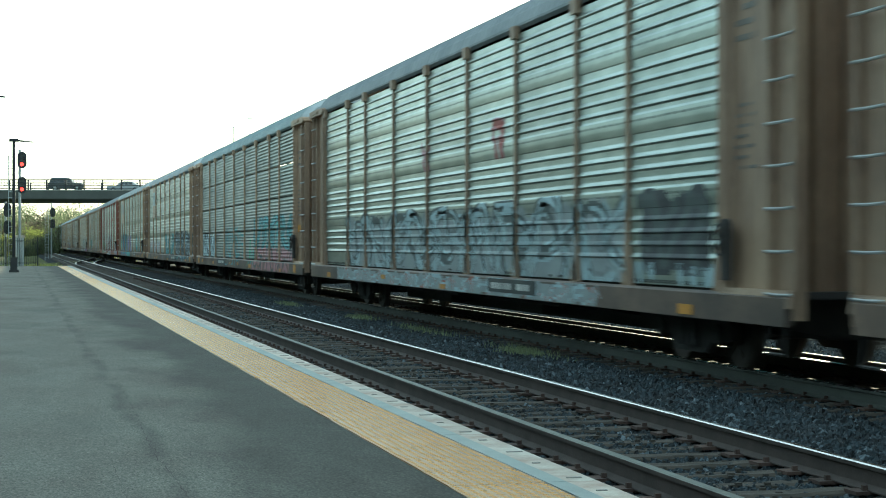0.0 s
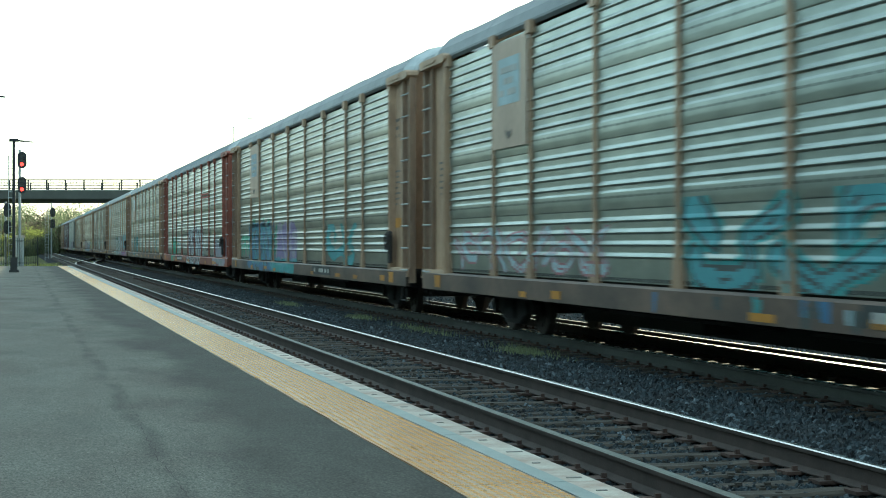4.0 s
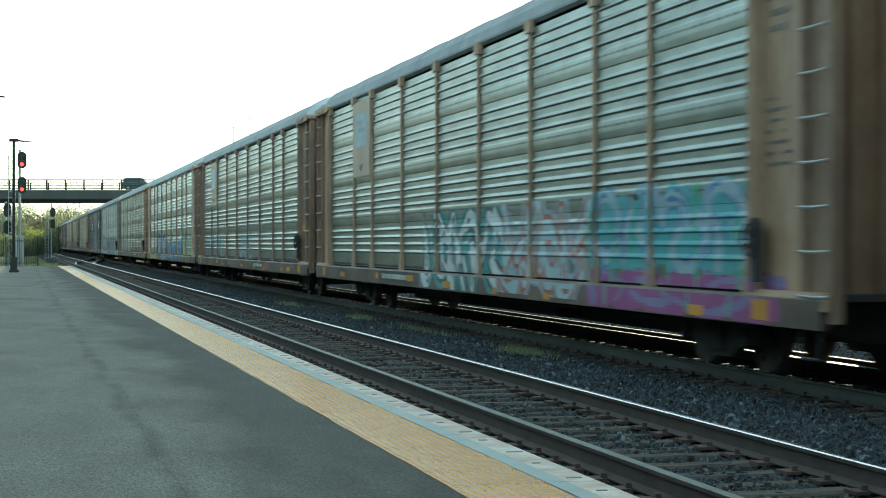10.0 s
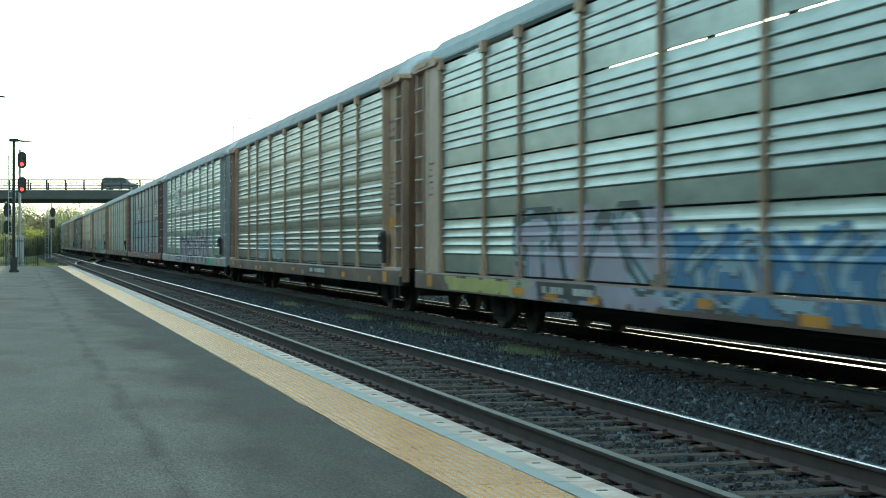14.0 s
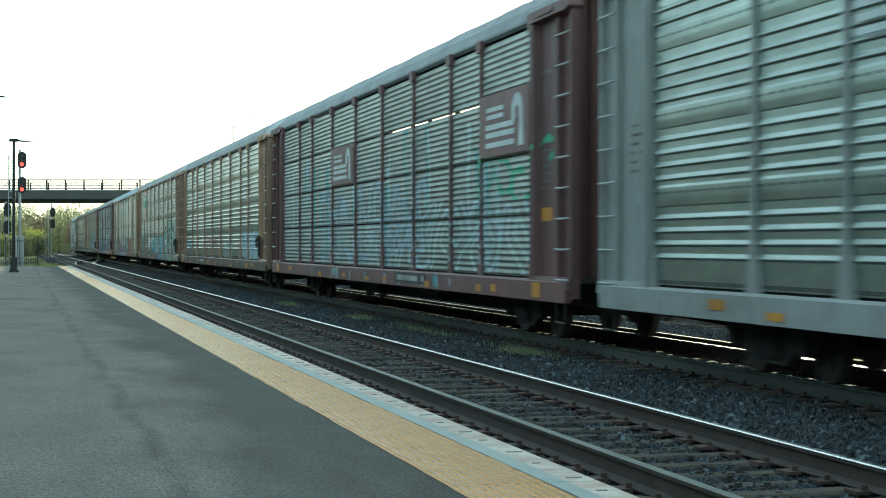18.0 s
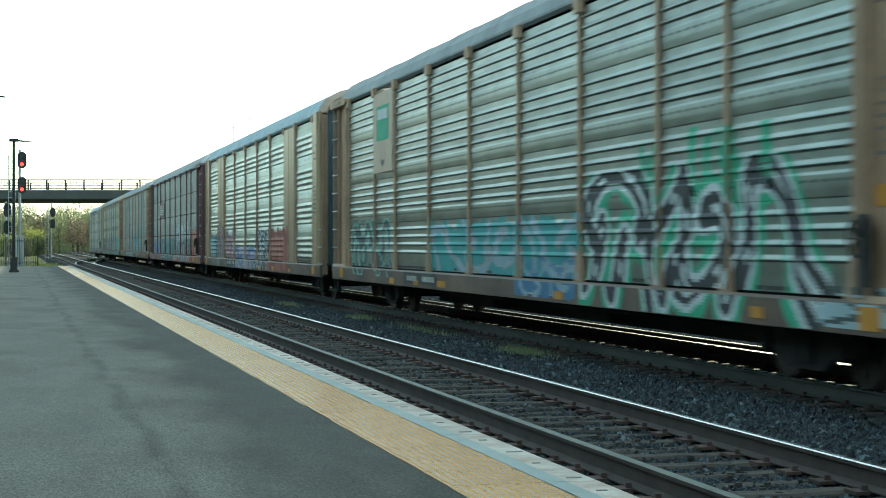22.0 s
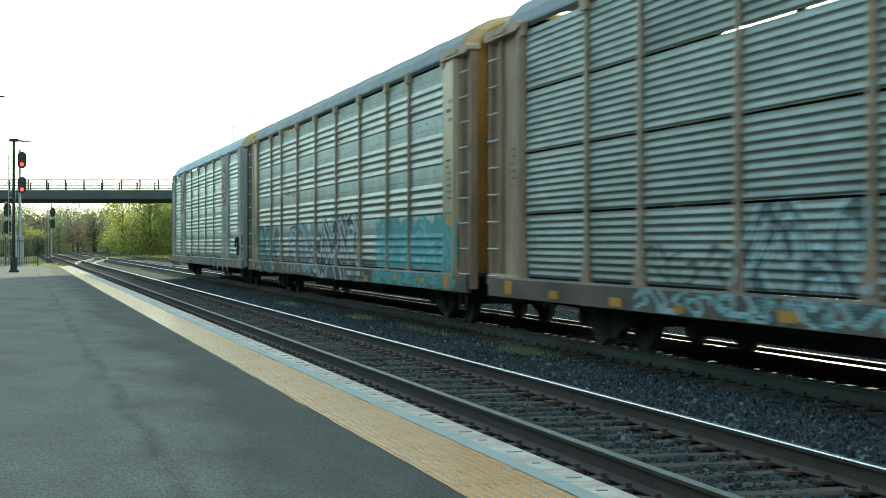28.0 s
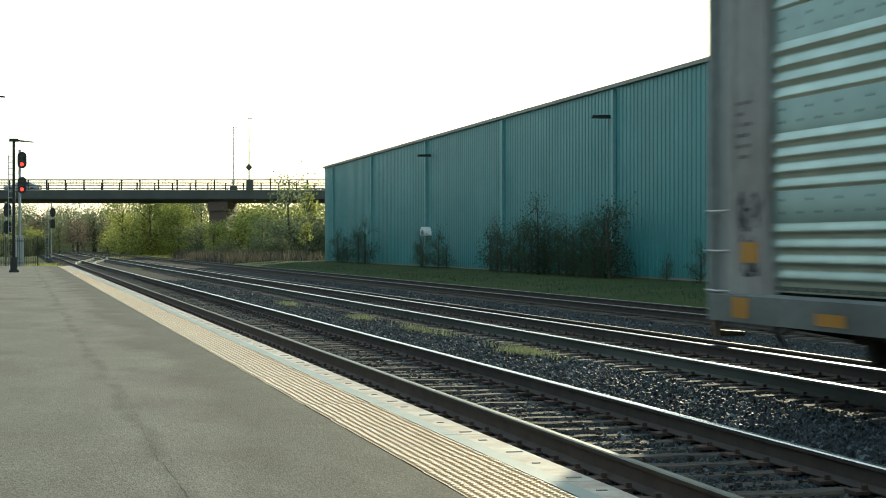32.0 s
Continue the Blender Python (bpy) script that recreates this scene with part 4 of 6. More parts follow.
# start and end in metres from the rear bay, lower and upper edge
GRAFFITI = {
    0: [("tag", -0.65, -0.08, 1.6, 2.05, ("black",), 2), ("tag", -0.6, -0.15, 1.15, 1.6, ("black",), 2), ("figure", 3.45, 4.5, 0.70, 2.45, ("slate", "chalk", "grey"), 1), ("tag", 3.15, 4.8, 0.72, 1.1, ("chalk",), 4), ("tag", 25.2, 26.2, 1.2, 1.9, ("black",), 1), ("tag", 2.9, 3.5, 1.1, 1.8, ("black",), 1)],
    1: [("letters", 10.8, 17.0, 0.64, 2.2, ("black", "white", "slate"), 3), ("block", 18.4, 25.8, 0.72, 2.08, ("aqua", "teal", "sky"), 4), ("outline", 0.05, 4.3, 0.62, 2.1, ("aqua", "slate"), 3), ("drips", 0.3, 4.2, 0.62, 1.2, ("slate", "aqua"), 16), ("tag", 3.9, 5.0, 1.3, 1.75, ("rust",), 1), ("letters", 6.3, 10.5, 0.7, 2.1, ("sky", "slate"), 3), ("tag", -0.7, -0.1, 1.3, 2.1, ("teal",), 1), ("tag", 5.2, 8.0, 2.9, 3.2, ("slate",), 2), ("block", 18.5, 25.6, 0.66, 0.96, ("aqua", "slate"), 5), ("drips", 9, 18, 0.66, 1.0, ("teal", "grey"), 16)],
    2: [("letters", 7.9, 11.2, 0.72, 1.98, ("slate", "pale"), 3), ("block", 12.0, 15.2, 1.05, 2.2, ("cyan", "blue", "pale"), 2), ("block", 15.2, 18.4, 1.02, 2.45, ("teal", "cyan", "sky"), 2), ("tag", 4.9, 7.8, 1.02, 1.5, ("black",), 3), ("letters", 5.0, 12.5, 0.66, 0.94, ("pale", "teal"), 9), ("tag", 18.5, 22, 0.68, 0.93, ("red",), 3)],
    3: [("letters", 0.2, 4.9, 1.0, 1.75, ("purple", "blue", "teal"), 3), ("letters", 4.9, 13.2, 0.70, 1.80, ("teal", "slate"), 6), ("block", 21.3, 24.7, 0.7, 2.2, ("red", "rust", "ochre"), 2), ("drips", 21.3, 24.7, 0.7, 1.9, ("rust", "ochre"), 18), ("block", 13.2, 21.7, 0.72, 1.7, ("pale", "slate"), 3), ("letters", 13.3, 21.7, 0.72, 2.4, ("white", "slate", "pale"), 6), ("drips", 13.4, 21.6, 2.0, 2.65, ("white",), 16), ("drips", 13.6, 21.6, 0.85, 1.5, ("red", "rust", "ochre", "slate"), 22), ("drips", 6, 22, 0.66, 1.0, ("teal", "purple", "rust", "blue"), 34), ("block", 12.8, 22.0, 0.66, 1.15, ("rust", "slate", "ochre"), 7)],
    4: [("block", 16.7, 20.8, 0.66, 2.02, ("rust", "faded_red", "red"), 3), ("letters", 13.4, 16.8, 0.7, 1.95, ("black", "white", "slate"), 3), ("block", 8.0, 13.6, 0.66, 1.45, ("lilac", "blue", "purple"), 3), ("letters", 2.5, 7.9, 0.95, 2.15, ("pink", "slate", "lilac"), 3), ("block", 6.0, 8.2, 0.68, 0.93, ("slate", "teal"), 3), ("block", 0.1, 2.1, 0.98, 1.75, ("sky", "cyan"), 2), ("block", 1.4, 4.2, 0.66, 1.9, ("taupe", "slate", "grey"), 2), ("drips", 0.1, 2.9, 1.5, 2.0, ("blue", "slate"), 9)],
    5: [("letters", 17.0, 24.2, 0.66, 2.45, ("black", "white", "green"), 3), ("letters", 0.15, 4.8, 0.8, 2.05, ("slate", "mint"), 4), ("block", 8.0, 16.9, 0.98, 1.95, ("teal", "sky", "grey"), 4), ("block", 13.9, 16.8, 0.7, 1.3, ("blue", "sky"), 2), ("block", 24.0, 26.0, 0.7, 1.1, ("pale", "slate"), 1), ("drips", 19, 23, 1.9, 2.9, ("green",), 16)],
    6: [("tag", 8.2, 13.2, 0.9, 1.9, ("rust",), 4), ("drips", 0.2, 3.0, 1.0, 1.8, ("teal", "grey"), 12), ("tag", 5.6, 7.1, 3.75, 4.15, ("ochre",), 3), ("tag", 5.7, 7.3, 3.4, 3.68, ("ochre",), 4), ("letters", 14.7, 17.4, 0.95, 1.6, ("pale", "grey"), 2), ("block", 19.9, 24.6, 1.0, 1.95, ("pale", "sky", "grey"), 4)],
    7: [("drips", -0.95, -0.3, 1.1, 3.6, ("teal", "blue", "grey"), 7), ("tag", -0.9, -0.25, 2.4, 3.3, ("teal",), 1), ("drips", 0.2, 24.6, 1.02, 3.9, ("grey", "pale", "grey", "teal", "pale"), 60), ("tag", 0.4, 12, 1.02, 2.1, ("grey",), 7), ("tag", 6, 18, 1.02, 2.9, ("sky",), 7), ("outline", 12, 24.5, 1.02, 2.3, ("pale",), 6), ("tag", 21.5, 25.6, 2.2, 3.2, ("green",), 2), ("drips", 5, 20, 0.66, 0.95, ("teal", "pale"), 22)],
    8: [("tag", -0.9, -0.2, 1.2, 2.2, ("grey",), 1), ("block", 7.9, 14.2, 0.66, 1.9, ("lilac", "slate", "magenta"), 4), ("block", 14.2, 20.5, 0.66, 2.1, ("lilac", "slate", "pink"), 4), ("drips", 7.9, 22.4, 1.2, 2.2, ("green", "cyan"), 30), ("block", 20.0, 22.4, 0.66, 1.1, ("green", "yellow"), 1)],
    9: [("tag", 5.6, 7.1, 3.6, 4.15, ("ochre",), 3), ("letters", 5.0, 10.6, 1.05, 1.8, ("grey", "pale"), 4), ("tag", 12.5, 18.5, 1.05, 1.7, ("grey",), 4)],
    10: [("block", 4.6, 11.3, 0.66, 2.05, ("lilac", "slate", "sky"), 3), ("block", 11.0, 20.0, 0.72, 1.7, ("blue", "sky", "slate"), 6), ("block", 19.9, 24.6, 0.9, 2.0, ("yellow", "teal", "pale"), 3), ("drips", 20.3, 24.3, 0.68, 1.1, ("magenta", "yellow"), 14), ("tag", 18.0, 19.6, 3.0, 3.5, ("grey",), 2), ("block", 0.2, 6.5, 0.68, 0.94, ("yellow",), 1)],
    11: [("letters", 11.6, 15.0, 1.02, 1.9, ("pale", "grey"), 3), ("tag", 15.2, 19.5, 1.7, 2.2, ("grey",), 4), ("drips", 0.3, 7.5, 1.0, 2.0, ("grey", "pale", "teal"), 40), ("block", 17.4, 19.2, 0.68, 0.93, ("rust",), 1)],
    12: [("letters", 9.8, 15.2, 0.68, 2.1, ("white", "slate", "teal"), 4), ("letters", 15.2, 19.6, 0.72, 2.15, ("pale", "rust", "sky"), 3), ("block", 19.5, 24.7, 1.15, 2.25, ("cyan", "sky", "blue"), 4), ("block", 19.3, 25.6, 0.66, 1.18, ("magenta", "purple"), 2), ("drips", 19.4, 25.0, 0.7, 2.3, ("green",), 8)],
    13: [("letters", 3.2, 7.6, 0.7, 2.0, ("teal", "slate", "cyan"), 3), ("outline", 7.9, 11.2, 1.3, 1.9, ("pale",), 2), ("letters", 0.3, 3.0, 1.2, 1.7, ("pale", "pink"), 2), ("letters", 20.5, 22.5, 1.1, 1.9, ("cyan",), 1), ("tag", 14, 19, 1.2, 1.7, ("pink",), 4)],
    14: [("letters", 11.0, 17.5, 0.62, 2.25, ("wine", "white", "sky"), 4), ("letters", 2.5, 5.4, 0.68, 1.85, ("green", "green", "teal"), 2), ("block", 21.5, 25.8, 0.66, 1.75, ("lilac", "grey"), 2), ("tag", 5.4, 7.6, 1.1, 1.6, ("teal",), 2), ("letters", 18.3, 19.4, 1.2, 1.9, ("wine", "grey"), 1), ("tag", 8.6, 10.4, 1.3, 1.6, ("wine",), 3)],
    15: [("block", 2.3, 8.3, 0.66, 2.25, ("blue", "slate", "cyan"), 4), ("letters", 2.6, 8.2, 0.7, 2.2, ("cyan", "blue"), 3), ("block", 8.4, 12.4, 1.02, 2.15, ("purple", "lilac"), 2), ("block", 8.0, 12.6, 0.66, 1.1, ("teal", "cyan"), 2), ("letters", 0.3, 2.5, 1.1, 1.8, ("green", "mint"), 2), ("letters", 17.1, 21, 1.0, 2.0, ("cyan", "teal"), 2), ("letters", 7.6, 8.7, 1.2, 2.1, ("green",), 1), ("drips", 2.4, 7.5, 2.0, 2.4, ("green",), 7)],
    16: [("letters", 10.9, 16.4, 0.98, 2.05, ("cyan", "slate", "teal"), 2), ("block", 16.8, 25.4, 0.8, 2.12, ("slate", "black", "pale"), 4), ("letters", 17.0, 25.3, 0.9, 2.1, ("slate", "pale"), 4), ("letters", 0.3, 8.5, 1.05, 1.75, ("pale", "pink"), 5), ("drips", 9, 25, 0.66, 0.98, ("blue", "pale", "teal", "slate"), 40)],
    17: [("letters", 16.0, 24.2, 1.35, 2.4, ("cyan", "slate", "teal"), 4), ("block", 0.3, 5.1, 1.0, 1.95, ("pale", "slate", "sky"), 4), ("outline", 8.0, 13.6, 1.0, 2.1, ("cyan",), 3), ("block", 16.2, 24.3, 0.66, 1.42, ("pink", "slate", "rust"), 6), ("drips", 14.8, 16.6, 0.66, 1.7, ("green", "teal"), 7), ("tag", 8.2, 13.0, 0.68, 1.2, ("cyan",), 3)],
    18: [("block", 2.7, 21.8, 0.98, 2.12, ("grey", "slate", "pale"), 9), ("letters", 2.9, 21.8, 0.95, 2.2, ("pale", "slate"), 9), ("block", 22.1, 24.4, 1.12, 2.2, ("black", "slate"), 2), ("drips", 22.0, 24.5, 0.95, 1.3, ("pale",), 12), ("letters", 10.4, 11.1, 2.9, 3.5, ("pink",), 1), ("letters", 15.4, 16.1, 2.9, 3.6, ("red", "pink"), 1), ("block", 2.0, 21.0, 0.66, 0.94, ("grey", "pale", "rust"), 14)],
    19: [("letters", 3, 12, 1.02, 2.0, ("grey", "pale"), 5)],
}
for k_, items_ in GRAFFITI.items():
    spray(k_, items_)

# ---- plates and marks on the cars ----
def on_side(k, name, y0, y1, z0, z1, material, x=-0.105, label="", t=0.006):
    """A thin plate on the near side; y0, y1 in metres from the rear bay."""
    g = Geo()
    g.box(x - t, x, PAN / 2 - y1, PAN / 2 - y0, z0, z1)
    return part(name, g, material, TRAIN[k], label, at=(-SIDE, 0, 0))

def bars(k, y0, y1, z0, z1, rows, material, x, seed, fine=1.0):
    """Lettering too small to read, as bars."""
    q = random.Random(seed)
    g = Geo()
    h = (z1 - z0) / rows
    for r in range(rows):
        y = y0 + q.uniform(0, 0.1) * (y1 - y0)
        y_end = y1 - (q.uniform(0, 0.5) * (y1 - y0) if fine < 1 else 0)
        while y < y_end - 0.08 * fine:
            w = min(q.uniform(0.08, 0.25) * fine, y1 - y)
            if q.random() < 0.8:
                g.box(x - 0.006, x, PAN / 2 - y - w, PAN / 2 - y, z0 + r * h + h * 0.2, z0 + r * h + h * (0.2 + 0.55 * fine ** 0.5))
            y += w + 0.05 * fine
    tagged(part("lettering", g, material, TRAIN[k], at=(-SIDE, 0, 0)), kind="stuff")

for k_ in range(len(CARS)):
    q_ = random.Random(100 + k_)
    for i_ in range(9):
        if q_.random() < 0.75:
            u_ = POST_U[i_] + q_.uniform(0.3, 2.3)
            z_ = q_.choice((0.68, 0.70, 0.72, 0.76))
            on_side(k_, "reflector", u_, u_ + q_.choice((0.3, 0.42, 0.42, 0.6)), z_, z_ + q_.choice((0.09, 0.12)), MARK["yellow"], label="yellow reflective marker")
    if k_ % 4 != 2:
        on_side(k_, "reflector", PAN + 0.2, PAN + 0.6, 0.70, 0.92, MARK["yellow"], label="yellow reflective marker")
    if k_ % 5 != 3:
        on_side(k_, "reflector", -0.75, -0.35, 0.70, 0.92, MARK["yellow"], label="yellow reflective marker")
    END_X = -0.071 if CARS[k_][0] == "C" or k_ in (1, 10) else 0.028
    bars(k_, PAN + 0.25, PAN + 0.88, 2.3, 3.1, 7, MARK["ink"], END_X, 40 + k_, 0.35)
    bars(k_, PAN + 0.25, PAN + 0.88, 3.7, 4.2, 3, MARK["ink"], END_X, 70 + k_, 0.5)
    bars(k_, -0.9, -0.26, 2.4, 3.1, 6, MARK["ink"], END_X, 90 + k_, 0.35)
    if k_ % 2:
        on_side(k_, "notice_plate", PAN + 0.27, PAN + 0.8, 1.85, 2.05, MARK["yellow"], x=END_X, label="yellow notice plate")
    u_ = q_.choice((6.2, 15.5))
    on_side(k_, "number_plate", u_, u_ + 2.6, 0.72, 0.94, MARK["dark"], label="dark number panel with pale bars")
    bars(k_, u_ + 0.15, u_ + 2.5, 0.74, 0.92, 1, MARK["pale"], -0.112, k_)

# sheet panels in the second bay
for k_, spot in ((5, "green"), (11, "white"), (12, "pale"), (13, "white"), (15, "sky"), (16, "pale")):
    on_side(k_, "bay_panel", 3.03, 4.92, 3.05, 4.78, TRIMS["cream"], x=-0.052, label="plain cream sheet panel", t=0.012)
    on_side(k_, "emblem", 3.35, 4.55, 3.75, 4.5, SPRAY[spot], x=-0.065, label="faded painted emblem", t=0.004)
    if spot == "green":
        on_side(k_, "emblem", 3.45, 4.45, 4.2, 4.42, SPRAY["white"], x=-0.070, label="white band of the emblem", t=0.004)
    if spot in ("sky", "pale"):
        bars(k_, 3.45, 4.45, 3.85, 4.4, 3, SPRAY["chalk"], -0.070, 300 + k_)
    yc = PAN / 2 - 3.95
    g = Geo()
    g.prism([(yc - 0.18, 3.34), (yc - 0.15, 3.25), (yc, 3.18), (yc + 0.15, 3.25), (yc + 0.18, 3.34), (yc, 3.30)], -0.069, -0.0645, "x")
    part("emblem", g, MARK["ink"], TRAIN[k_], "small dark shield outline", at=(-SIDE, 0, 0))
# maroon emblem panels with white shapes
for k_, u_, w_, z0_, z1_ in ((7, 8.02, 2.8, 2.95, 3.88), (7, 21.9, 2.75, 2.95, 3.98), (3, 5.1, 2.75, 3.0, 3.75)):
    on_side(k_, "emblem_panel", u_, u_ + w_, z0_, z1_, TRIMS["maroon"], x=-0.052, label="maroon emblem panel", t=0.012)
    g = Geo()
    yy = PAN / 2 - u_
    hh = z1_ - z0_
    for z in (0.14, 0.30, 0.43):
        g.box(-0.07, -0.065, yy - w_ * 0.72, yy - w_ * 0.12, z0_ + hh * z, z0_ + hh * (z + 0.085))
    cy, cz, rr = yy - w_ * 0.78, z0_ + hh * 0.62, hh * 0.30
    for i in range(10):
        a, b = math.radians(-40 + 26 * i), math.radians(-40 + 26 * (i + 1))
        g.prism([(cy + rr * math.cos(a), cz + rr * math.sin(a)), (cy + rr * math.cos(b), cz + rr * math.sin(b)), (cy + rr * 0.35 * math.cos(b), cz + rr * 0.35 * math.sin(b)), (cy + rr * 0.35 * math.cos(a), cz + rr * 0.35 * math.sin(a))], -0.071, -0.066, "x")
    g.prism([(cy - rr * 0.95, cz - rr * 0.1), (cy - rr * 0.45, cz - rr * 0.1), (cy - rr * 0.2, z0_ + hh * 0.1), (cy - rr * 1.1, z0_ + hh * 0.1)], -0.0716, -0.066, "x")
    for z in (0.60, 0.72):
        g.box(-0.07, -0.065, yy - w_ * 0.5, yy - w_ * 0.14, z0_ + hh * z, z0_ + hh * (z + 0.07))
    part("emblem", g, SPRAY["white"], TRAIN[k_], "white emblem shapes", at=(-SIDE, 0, 0))
# pale stripes high on two bays
for k_, u_, c_, n_ in ((8, 5.2, "white", 6), (14, 17.2, "red", 2)):
    for i_ in range(n_):
        on_side(k_, "stripe", u_, u_ + (2.4 if n_ in (2, 6) else 1.6), 3.45 + i_ * 0.13, 3.52 + i_ * 0.13, SPRAY[c_], x=-0.055, label="painted stripe")
# red eight-sided signs on the last car
for u_ in (3.975, 20.725):
    g = Geo()
    yc = PAN / 2 - u_
    o8 = [(yc + 0.80 * math.cos(math.pi / 8 + i * math.pi / 4), 3.75 + 0.86 * math.sin(math.pi / 8 + i * math.pi / 4)) for i in range(8)]
    g.prism(o8, -0.074, -0.068, "x")
    e_ = part("emblem", g, SPRAY["faded_red"], TRAIN[0], "faded red eight-sided emblem with white shapes", at=(-SIDE, 0, 0))
    g = Geo()
    mid = [((p[0] - yc), (p[1] - 3.75)) for p in o8]
    for i in range(8):
        a, b = mid[i], mid[(i + 1) % 8]
        g.prism([(yc + a[0] * 0.86, 3.75 + a[1] * 0.86), (yc + b[0] * 0.86, 3.75 + b[1] * 0.86), (yc + b[0] * 0.92, 3.75 + b[1] * 0.92), (yc + a[0] * 0.92, 3.75 + a[1] * 0.92)], -0.079, -0.0745, "x")
    # worn white patches
    for cy, cz, ry, rz, ph in ((0.14, 0.42, 0.26, 0.13, 0.0), (-0.24, 0.36, 0.20, 0.10, 2.0), (0.24, 0.12, 0.20, 0.13, 3.0), (-0.10, 0.10, 0.13, 0.20, 5.0), (-0.30, -0.02, 0.13, 0.10, 1.0), (0.02, -0.22, 0.34, 0.09, 4.0), (0.28, -0.26, 0.12, 0.10, 2.5), (-0.20, -0.42, 0.22, 0.09, 0.5), (0.15, -0.50, 0.14, 0.06, 1.5)):
        g.prism([(yc + cy + ry * (0.8 + 0.25 * math.sin(3 * a + ph)) * math.cos(a), 3.75 + cz + rz * (0.8 + 0.25 * math.cos(4 * a + ph)) * math.sin(a)) for a in [2 * math.pi * i / 16 for i in range(16)]], -0.079 - 0.0006 * ph, -0.0745, "x")
    part("white_patches", g, SPRAY["chalk"], e_, "worn white patches")
# gear at the rear end of the last car
g = Geo()
for p, q in (((-1.45, HALF_SHORT + 0.02, 0.95), (-1.45, HALF_SHORT + 0.28, 0.92)), ((-1.45, HALF_SHORT + 0.28, 0.92), (0.2, HALF_SHORT + 0.3, 0.90)), ((-1.45, HALF_SHORT + 0.28, 0.92), (-1.5, HALF_SHORT + 0.26, 0.70))):
    g.tube(p, q, 0.018, n=6)
part("uncoupling_lever", g, TRIMS["white"], TRAIN[0])
g = Geo()
for p, q in (((-0.55, HALF_SHORT - 0.1, 0.85), (-0.6, HALF_SHORT + 0.25, 0.75)), ((-0.6, HALF_SHORT + 0.25, 0.75), (-0.62, HALF_SHORT + 0.35, 0.45)), ((-0.62, HALF_SHORT + 0.35, 0.45), (-0.5, HALF_SHORT + 0.3, 0.28))):
    g.tube(p, q, 0.03, n=7)
part("air_hose", g, BLACK, TRAIN[0])
g = Geo()
g.prism([(-1.55, 0.45), (-1.2, 0.45), (-1.2, 0.50), (-1.5, 0.52), (-1.5, 1.0), (-1.55, 1.0)], HALF_SHORT - 0.1, HALF_SHORT + 0.12)
part("end_step", g, TRIMS["grime"], TRAIN[0])
on_side(0, "notice_plate", -0.6, -0.18, 1.3, 1.52, MARK["yellow"], x=-0.071, label="orange-yellow notice plate")
on_side(10, "notice_plate", PAN + 0.80, PAN + 0.92, 1.2, 1.85, MARK["yellow"], x=-0.101, label="tall orange-yellow notice plate")
# maroon mark and hangers on the last car's sill
g = Geo()
for a, b, z0, z1 in ((15.95, 17.1, 0.88, 0.95), (16.15, 16.27, 0.68, 0.88), (16.42, 16.54, 0.68, 0.88), (16.75, 16.87, 0.68, 0.88)):
    g.prism([(PAN / 2 - a, z1), (PAN / 2 - b, z1), (PAN / 2 - b - 0.06, z0), (PAN / 2 - a - 0.06, z0)], -0.109, -0.104, "x")
tagged(part("sill_mark", g, TRIMS["maroon"], TRAIN[0], "faded maroon mark", at=(-SIDE, 0, 0)))
for k_ in (0,):
    for u_ in (17.75, 18.9, 20.6, 22.0):
        g = Geo()
        yy = PAN / 2 - u_
        g.prism([(yy - 0.07, 0.50), (yy + 0.04, 0.50), (yy + 0.10, 0.66), (yy + 0.13, 0.80), (yy - 0.13, 0.80), (yy - 0.13, 0.66)], -0.125, -0.104, "x")
        part("hanger", g, TRIMS["grey"], TRAIN[k_], at=(-SIDE, 0, 0))
# bolts along the flat bands and seams of the smooth-banded cars
b_ = Geo()
for i in range(8):
    a, c = 2 * math.pi * i / 8, 2 * math.pi * (i + 1) / 8
    b_.face([(-0.012, 0, 0), (0, 0.027 * math.cos(c), 0.019 * math.sin(c)), (0, 0.027 * math.cos(a), 0.019 * math.sin(a))])
for k_ in (0, 1, 4):
    bolts = Geo()
    for i_, (yc_, w_) in enumerate(bay_starts()):
        if w_ < 2.5 and k_ != 1:
            continue
        for r_ in range(4):
            for f_, m_ in ((0.79, 7), (0.93, 5)):
                z_ = Z_PAN + 0.085 + (Z_TOP - Z_PAN - 0.085) / 4 * (r_ + f_)
                for j_ in range(m_):
                    y_ = yc_ - w_ / 2 + 0.25 + (w_ - 0.5) * j_ / (m_ - 1)
                    for f in b_.f:
                        bolts.face([(p[0] - surface(z_, False, True) - 0.002, p[1] + y_, p[2] + z_) for p in (b_.v[q] for q in f)])
    tagged(part("bolts", bolts, BLACK, TRAIN[k_], "small dark bolts", at=(-SIDE, 0, 0)), kind="stuff")

# distance of the coupling before the last car at times of the clip
def travel(t):
    return 549.0 - 18.057 * t + 0.0172 * t * t

